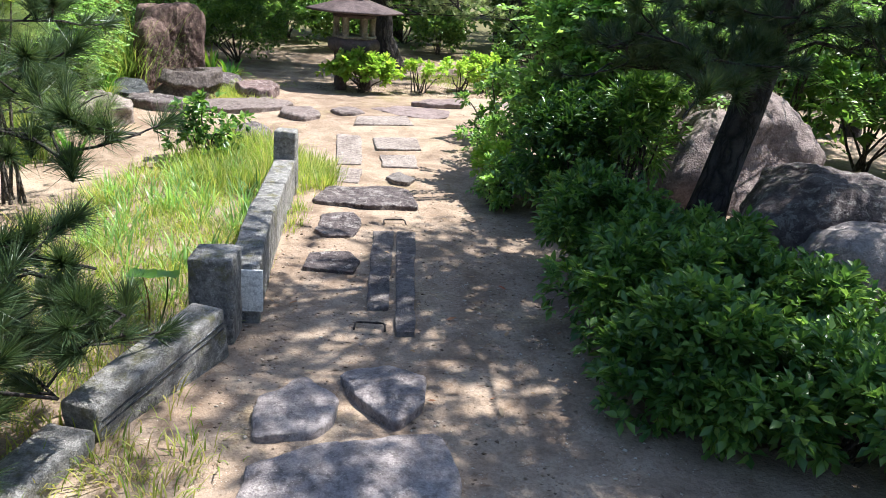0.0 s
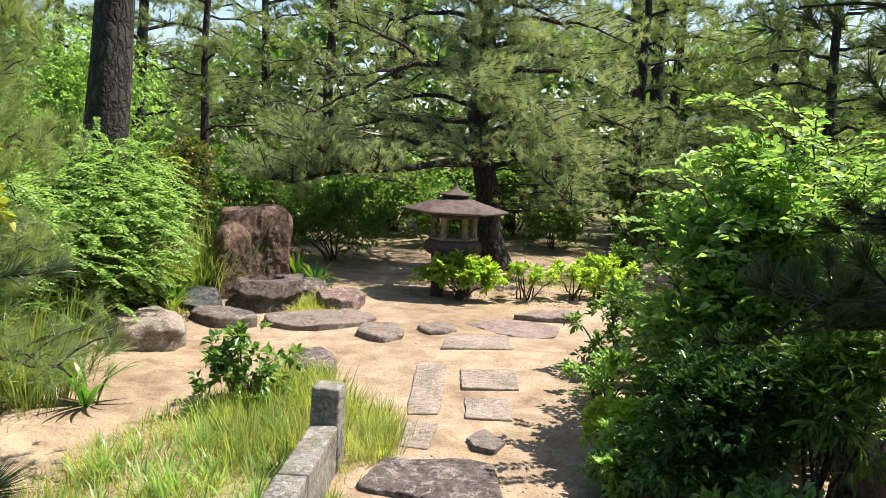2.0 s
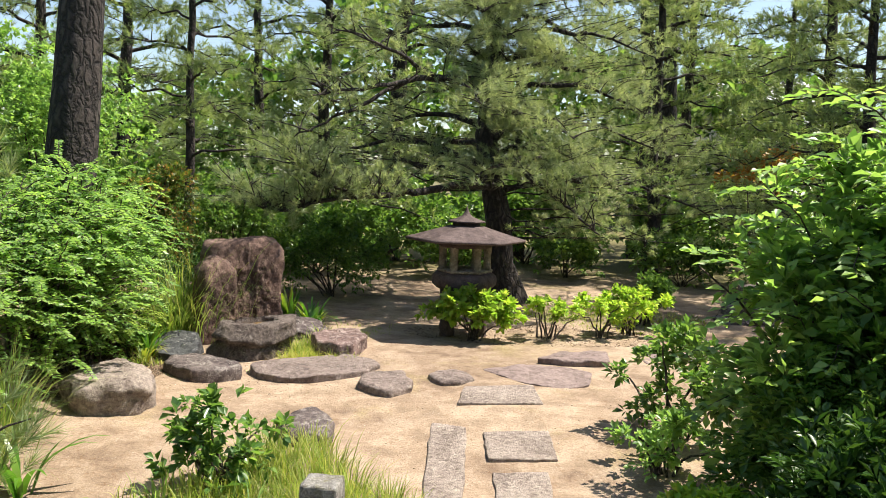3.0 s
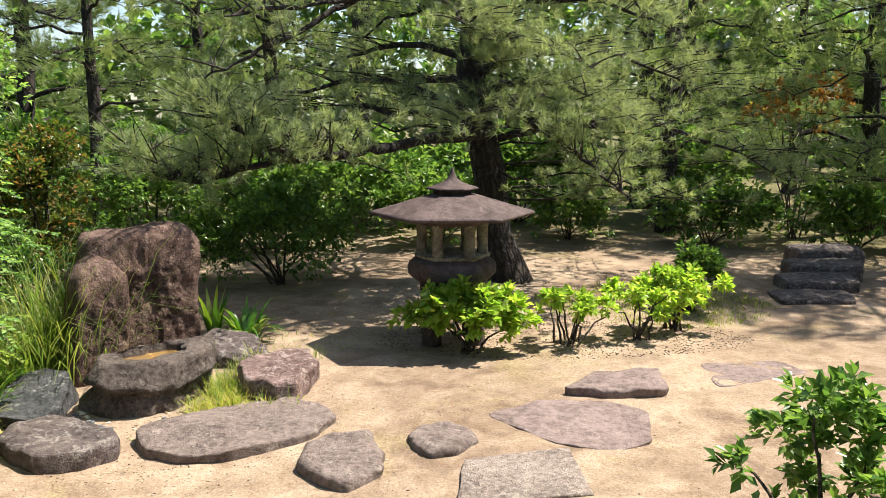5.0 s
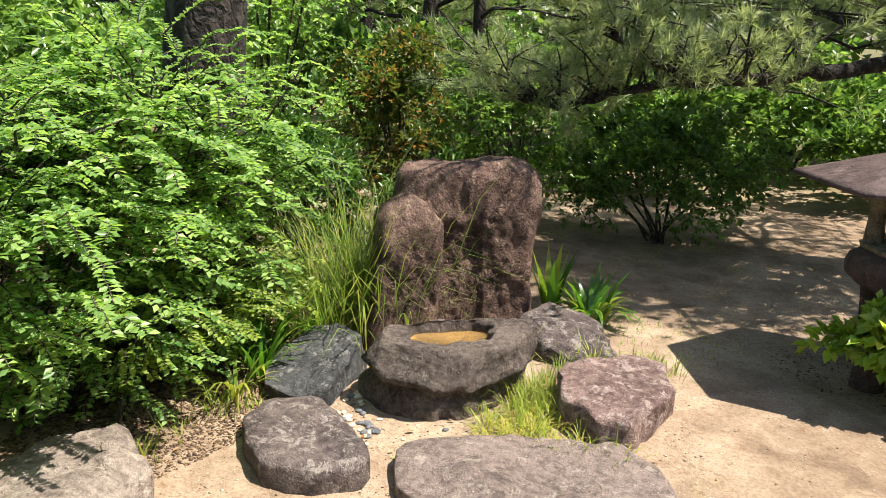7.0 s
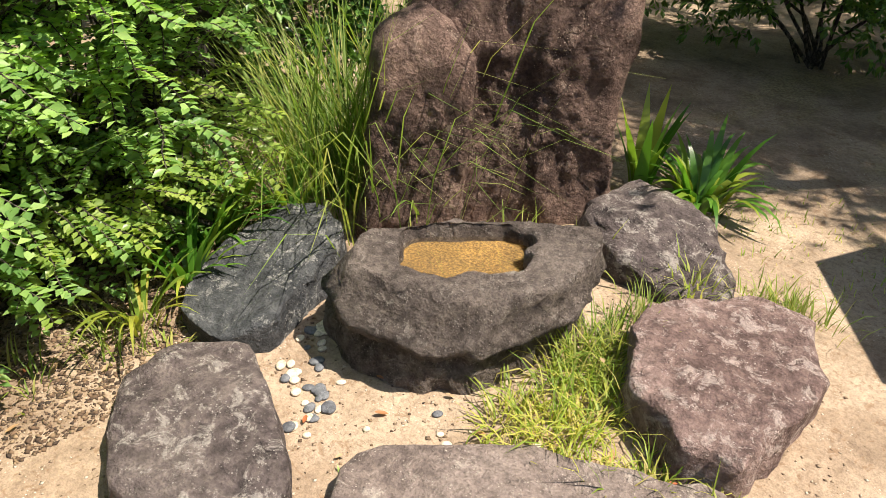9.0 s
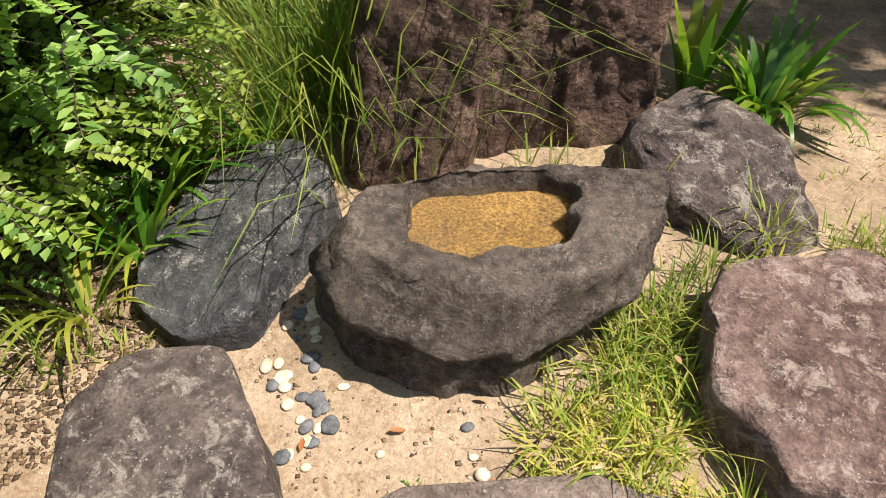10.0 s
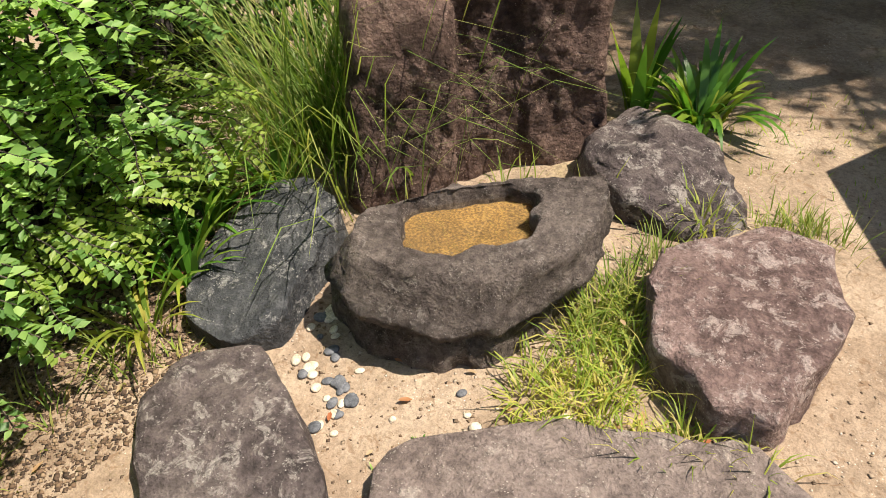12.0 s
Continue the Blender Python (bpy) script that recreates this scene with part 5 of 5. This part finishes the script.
def crumb_mat(name, tones):
    m, nt, b = material(name)
    g = nt.nodes.new("ShaderNodeNewGeometry")
    c = ramp(nt, g.outputs["Random Per Island"], [(k / 3, c) for k, c in enumerate(tones)])
    nt.links.new(c, b.inputs["Base Color"])
    b.inputs["Roughness"].default_value = 0.9
    return m


M_CRUMB = crumb_mat("soil_crumb", [(0.09, 0.055, 0.035), (0.2, 0.14, 0.09), (0.33, 0.25, 0.18), (0.5, 0.43, 0.35)])
M_DUFF = crumb_mat("leaf_duff", [(0.035, 0.022, 0.015), (0.075, 0.045, 0.028), (0.14, 0.085, 0.05), (0.26, 0.18, 0.11)])
soil_crumbs("soil_crumbs", (-1.9, 9.1), (1.1, 1.1), 2600, 0.006, "brown and beige crumbs of soil round the basin", 3)
soil_crumbs("soil_crumbs", (-0.6, 8.6), (2.2, 2.0), 1500, 0.006, "loose crumbs of soil on the sandy clearing", 4)
soil_crumbs("soil_crumbs", (0.1, 3.6), (1.0, 2.2), 3500, 0.009, "dark crumbs of soil on the shaded path", 5)
soil_crumbs("bark_litter", (-2.95, 8.6), (0.42, 1.0), 16000, 0.0085, "brown bark and leaf litter under the shrubs", 6, M_DUFF)
soil_crumbs("bark_litter", (-2.0, 9.0), (0.8, 0.7), 1200, 0.006, "scattered dark bits of bark round the basin", 8, M_DUFF)
soil_crumbs("bark_litter", (2.0, 4.9), (0.8, 0.7), 5000, 0.011, "reddish leaf litter at the pine's foot", 9, M_DUFF)
soil_crumbs("bark_litter", (0.7, 10.7), (1.5, 0.6), 4000, 0.009, "dark bits of bark under the low shrubs", 10, M_DUFF)
pebble_set()
fallen_leaves()

# before the lantern
G_LOW = "low shrubs before the lantern"
shrub("low_shrub", (-0.06, 10.32, 0.3), (0.5, 0.24, 0.2), M_LIME, "low shrub with bright yellow-green leaf rosettes", (0.075, 0.042), 420, 40, 0.075, 7, G_LOW, spread=0.55)
shrub("low_shrub", (0.68, 10.5, 0.33), (0.42, 0.2, 0.13), M_LIME, "sparse low shrub with bare twisted stems", (0.06, 0.032), 110, 14, 0.06, 7, G_LOW)
shrub("low_shrub", (1.25, 10.6, 0.3), (0.38, 0.24, 0.15), M_LIME, "open low shrub with yellow-green leaves", (0.06, 0.032), 150, 16, 0.065, 7, G_LOW)
shrub("low_shrub", (1.65, 10.95, 0.32), (0.42, 0.3, 0.2), M_LIME, "low shrub with light green leaves on moss", (0.065, 0.034), 220, 14, 0.09, 7, G_LOW)
shrub("low_shrub", (2.0, 11.6, 0.3), (0.35, 0.3, 0.25), M_BROAD, "low green shrub beside the side path", (0.06, 0.03), 400, 20, 0.1, 6, G_LOW)

grass_tuft_patch("moss_grass", (1.7, 11.9), (1.1, 0.9), 420, 12, 0.05, 0.006, M_GRASS, "yellow-green moss and short grass beside the lantern", "moss", r=0.05)
grass_tuft_patch("moss_grass", (-1.35, 10.6), (0.5, 0.35), 40, 8, 0.04, 0.004, M_GRASS, "thin moss on the sandy soil", "moss", r=0.05)
shrub("maple_shrub", (4.9, 16.0, 1.9), (0.9, 0.6, 0.4), M_ORANGE, "small maple with orange leaves beyond the clearing", (0.07, 0.05), 260, 24, 0.2, 5)


def round_leaf_plant(at):
    """A small plant with two round leaves on bare stalks."""
    root = empty("round_leaf_plant", at, "round-leaved plant on thin stalks beside the parapet post", "plant")
    a = np.linspace(0, 2 * np.pi, 14, endpoint=False)
    for dx, dy, h, r in ((0.0, 0.0, 0.27, 0.06), (0.09, 0.05, 0.25, 0.05), (-0.05, 0.08, 0.2, 0.035)):
        v, f = tube(curve_path((dx * 0.3, dy * 0.3, -0.02), (dx, dy, h), (0.02, 0, 0), 6), np.linspace(0.005, 0.003, 6), 5)
        part_of("stalk", fast_mesh("stalk", v, f, True), M_RUST, root)
        rim = np.stack([dx + np.cos(a) * r, dy + np.sin(a) * r, h + 0.012 + 0.008 * np.sin(3 * a)], 1)
        v = np.concatenate([[[dx, dy, h]], rim])
        f = np.array([(0, 1 + k, 1 + (k + 1) % 14) for k in range(14)])
        part_of("leaf", fast_mesh("leaf", v, f, True), M_STRAP, root)


def iron_staple(at, turn):
    """A rusty iron staple let into the path, its bar proud of the soil."""
    v, f = tube([(-0.07, -0.05, 0.004), (-0.068, -0.01, 0.016), (-0.06, 0.0, 0.018), (0.0, 0.002, 0.018), (0.06, 0.0, 0.018), (0.068, -0.01, 0.016), (0.07, -0.05, 0.004)], [0.0048] * 7, 8, 0.1)
    ob = part_of("iron_staple", fast_mesh("iron_staple", v, f, True), M_BARK)
    ob.matrix_world = pose(at[0], at[1], float(ground_z(at[0], at[1])) + 0.006, 0, 0, turn)
    tagged(ob, "dark rusty iron staple let into the path", "iron staple", "iron staples in the path")


iron_staple((0.03, 4.86), 4)
iron_staple((-0.17, 3.36), -6)
round_leaf_plant((-1.14, 3.3, -0.03))

# the pine behind the lantern and the trees beyond
BOUGHS = [
    ([(0.2, 13.0, 1.55), (-0.3, 12.0, 1.55), (-0.78, 11.4, 1.47), (-1.1, 11.1, 1.42), (-1.41, 10.95, 1.4), (-1.86, 10.95, 1.31), (-2.12, 10.95, 1.21), (-2.49, 10.95, 1.24), (-2.8, 10.95, 1.47)], 0.055, 130),
    ([(-1.41, 10.95, 1.4), (-1.71, 10.9, 1.55), (-1.9, 10.88, 1.65), (-2.15, 10.85, 1.88)], 0.024, 44),
    ([(0.35, 13.0, 1.9), (0.56, 11.9, 1.68), (0.93, 11.6, 1.4), (1.35, 11.4, 1.05)], 0.05, 50),
    ([(0.3, 13.0, 3.0), (-0.6, 11.7, 2.8), (-1.3, 10.8, 2.55), (-1.75, 10.3, 2.4)], 0.05, 15),
    ([(-0.6, 11.7, 2.8), (-1.0, 10.9, 2.95), (-1.5, 10.45, 3.1)], 0.03, 11),
    ([(-0.9, 11.3, 2.7), (-1.5, 10.95, 2.3), (-2.0, 10.6, 2.0)], 0.03, 9),
]
pine("pine_tree", (0.5, 13.1), 6.2, "spreading garden pine behind the stone lantern", 0.2, (-0.1, 0.2), 48, 3.2, 1.45, 185, 34, 0.1, 0.0048, droop=0.08, seed=41, bend=(-0.4, 0, 0), shrink=0.73, squash=0.66, clear=(3.3, 4.3), cone=0.8, up=1.2, limbs=BOUGHS,
     tips=[(2.0, 11.9, 1.0), (2.6, 12.0, 0.95), (1.6, 11.9, 1.3), (-0.6, 11.7, 1.9), (-1.7, 11.9, 1.7), (0.2, 11.6, 2.2), (1.0, 11.7, 1.9), (-2.7, 11.9, 1.6), (1.9, 12.0, 1.7), (2.3, 12.2, 1.5), (1.3, 12.2, 1.1), (3.0, 12.6, 1.3)], brush=110)
pine("pine_tree", (-4.12, 9.85), 9.0, "tall pine with thick dark plated bark", 0.27, (0.75, 0.2), 10, 2.0, 5.2, 48, 36, 0.12, 0.004, seed=42)
pine("pine_tree", (-4.3, 13.8), 6.0, "slender pine with a thin bare trunk", 0.085, (0.1, 0), 20, 1.7, 1.8, 66, 34, 0.13, 0.005, M_PINE_PALE, seed=45)
tall = pine("pine_tree", (-1.9, 19.0), 10.0, "tall bare-trunked pine far behind the lantern", 0.22, (0.5, 0), 22, 2.6, 4.2, 60, 17, 0.17, 0.012, seed=46)
for x, y, r in ((3.75, 20.0, 100), (4.45, 20.4, 220), (6.6, 13.5, 40)):
    copy_thing(tall, pose(x, y, 0, 0, 0, r))
far = pine("pine_tree", (-3.0, 16.8), 6.5, "pine standing beyond the garden clearing", 0.14, (0.3, 0), 30, 2.4, 0.9, 60, 17, 0.16, 0.012, M_PINE_PALE, seed=43)
for x, y, s, r in ((3.2, 16.6, 0.95, 100), (6.2, 16.4, 1.05, 200), (5.2, 22.5, 1.25, 300), (-6.6, 16.5, 1.1, 20), (-8.5, 12.5, 1.0, 70), (1.0, 19.5, 0.9, 160), (-5.0, 20.5, 1.1, 250), (8.8, 12.5, 1.0, 120), (9.5, 19.0, 1.25, 80), (-9.5, 19.0, 1.2, 330), (-9.5, 7, 1.1, 30), (9, 7, 1.0, 270), (6.0, 9.0, 0.8, 10), (-7.5, 3.5, 1.0, 200), (5.4, 13.4, 0.85, 140), (8.0, 23.0, 1.1, 60)):
    copy_thing(far, pose(x, y, 0, 0, 0, r)).scale = (s, s, s)
bushy = shrub("background_bush", (-2.6, 14.9, 0.55), (1.3, 0.9, 0.6), M_BROAD, "rounded green bush beyond the clearing", (0.11, 0.06), 1100, 60, 0.26, 5)
for x, y, s, r in ((-0.3, 15.6, 0.85, 50), (1.6, 15.9, 0.8, 100), (3.4, 15.2, 0.75, 160), (5.2, 14.8, 0.8, 190), (7.0, 14.6, 0.9, 220), (-5.2, 14.6, 1.4, 270), (-7.0, 11.0, 1.6, 300), (-6.6, 8.0, 1.5, 330), (-6.0, 5.2, 1.4, 20), (-5.6, 2.2, 1.2, 60), (3.8, 8.6, 0.9, 60), (4.8, 7.0, 1.2, 90), (4.8, 3.6, 1.2, 130), (4.0, 1.0, 1.2, 10), (-4.5, -1.5, 1.2, 80), (0.0, -4.0, 1.3, 40), (3.2, -3.0, 1.3, 10), (-9, 16, 1.6, 100), (9.5, 16, 1.4, 140), (5.5, 11.2, 0.7, 30), (-1.5, 17.5, 1.2, 130), (1.0, 17.8, 1.3, 10), (4.0, 18.2, 1.4, 250), (-4.2, 17.6, 1.4, 300), (7.6, 17.8, 1.4, 60)):
    copy_thing(bushy, pose(x, y, 0, 0, 0, r)).scale = (s, s, s)


def far_woods():
    """The leafy edge of the woods all round, too far to tell leaf from leaf."""
    n = 15000
    a = rng.uniform(0, 2 * np.pi, n)
    top = 6.0 + 1.3 * np.sin(5 * a) + 1.1 * np.sin(11 * a + 1) + 0.7 * np.sin(23 * a)
    z = rng.random(n) ** 0.8 * top
    r = 25 + 3.5 * rng.random(n) + 1.5 * np.sin(17 * a) + 0.8 * np.sin(z * 2.3 + 31 * a)
    p = np.stack([np.cos(a) * r, 7 + np.sin(a) * r, z], 1)
    o = np.stack([-np.cos(a), -np.sin(a), np.full(n, 0.6)], 1)
    v, f = rosettes(p, o, 5, 0.6, 0.3, 0.9, 0.2)
    tagged(part_of("far_woods", fast_mesh("far_woods", v, f), M_BROAD), "dark leafy edge of distant woods", "trees", kind="stuff")


far_woods()


def far_house(s=1.2):
    """A house with a grey tiled roof behind the trees."""
    root = empty("house", (12.6, 37.0, 0), "distant house with a pale grey tiled roof", "house")
    roof_m = stone_mat("pale_roof_tile", (0.4, 0.4, 0.42), (0.55, 0.55, 0.56), (0.65, 0.65, 0.66), (0.6, 0.6, 0.6), 0.7, 1.5, 0.5, 0.2)
    wall_m = stone_mat("house_plaster", (0.55, 0.5, 0.42), (0.62, 0.57, 0.48), (0.68, 0.64, 0.55), (0.6, 0.55, 0.5), 0.75, 1.5, 0.9, 0.2)
    part_of("wall", block((5, 6, 4.4), 0.05, 0, 1, 1), wall_m, root)
    for s in (-1, 1):
        slope = part_of("roof_slope", block((5.6, 4.6, 0.16), 0.03, 0, 1, 1), roof_m, root)
        slope.matrix_local = Matrix.Translation((0, s * 1.95, 5.15)) @ Matrix.Rotation(-s * radians(30), 4, "X")
        for k in range(18):
            v, f = tube(curve_path((0, -2.3, 0), (0, 2.3, 0), n=3), [0.07] * 3, 6)
            rib = part_of("tile_rib", fast_mesh("tile_rib", v, f, True), roof_m, slope)
            rib.location = (-2.6 + k * 0.3, 0, 0.17)
    part_of("ridge", block((5.7, 0.4, 0.4), 0.05, 0, 1, 1), roof_m, root).location = (0, 0, 6.2)
    root.scale = (s, s, s)


far_house()
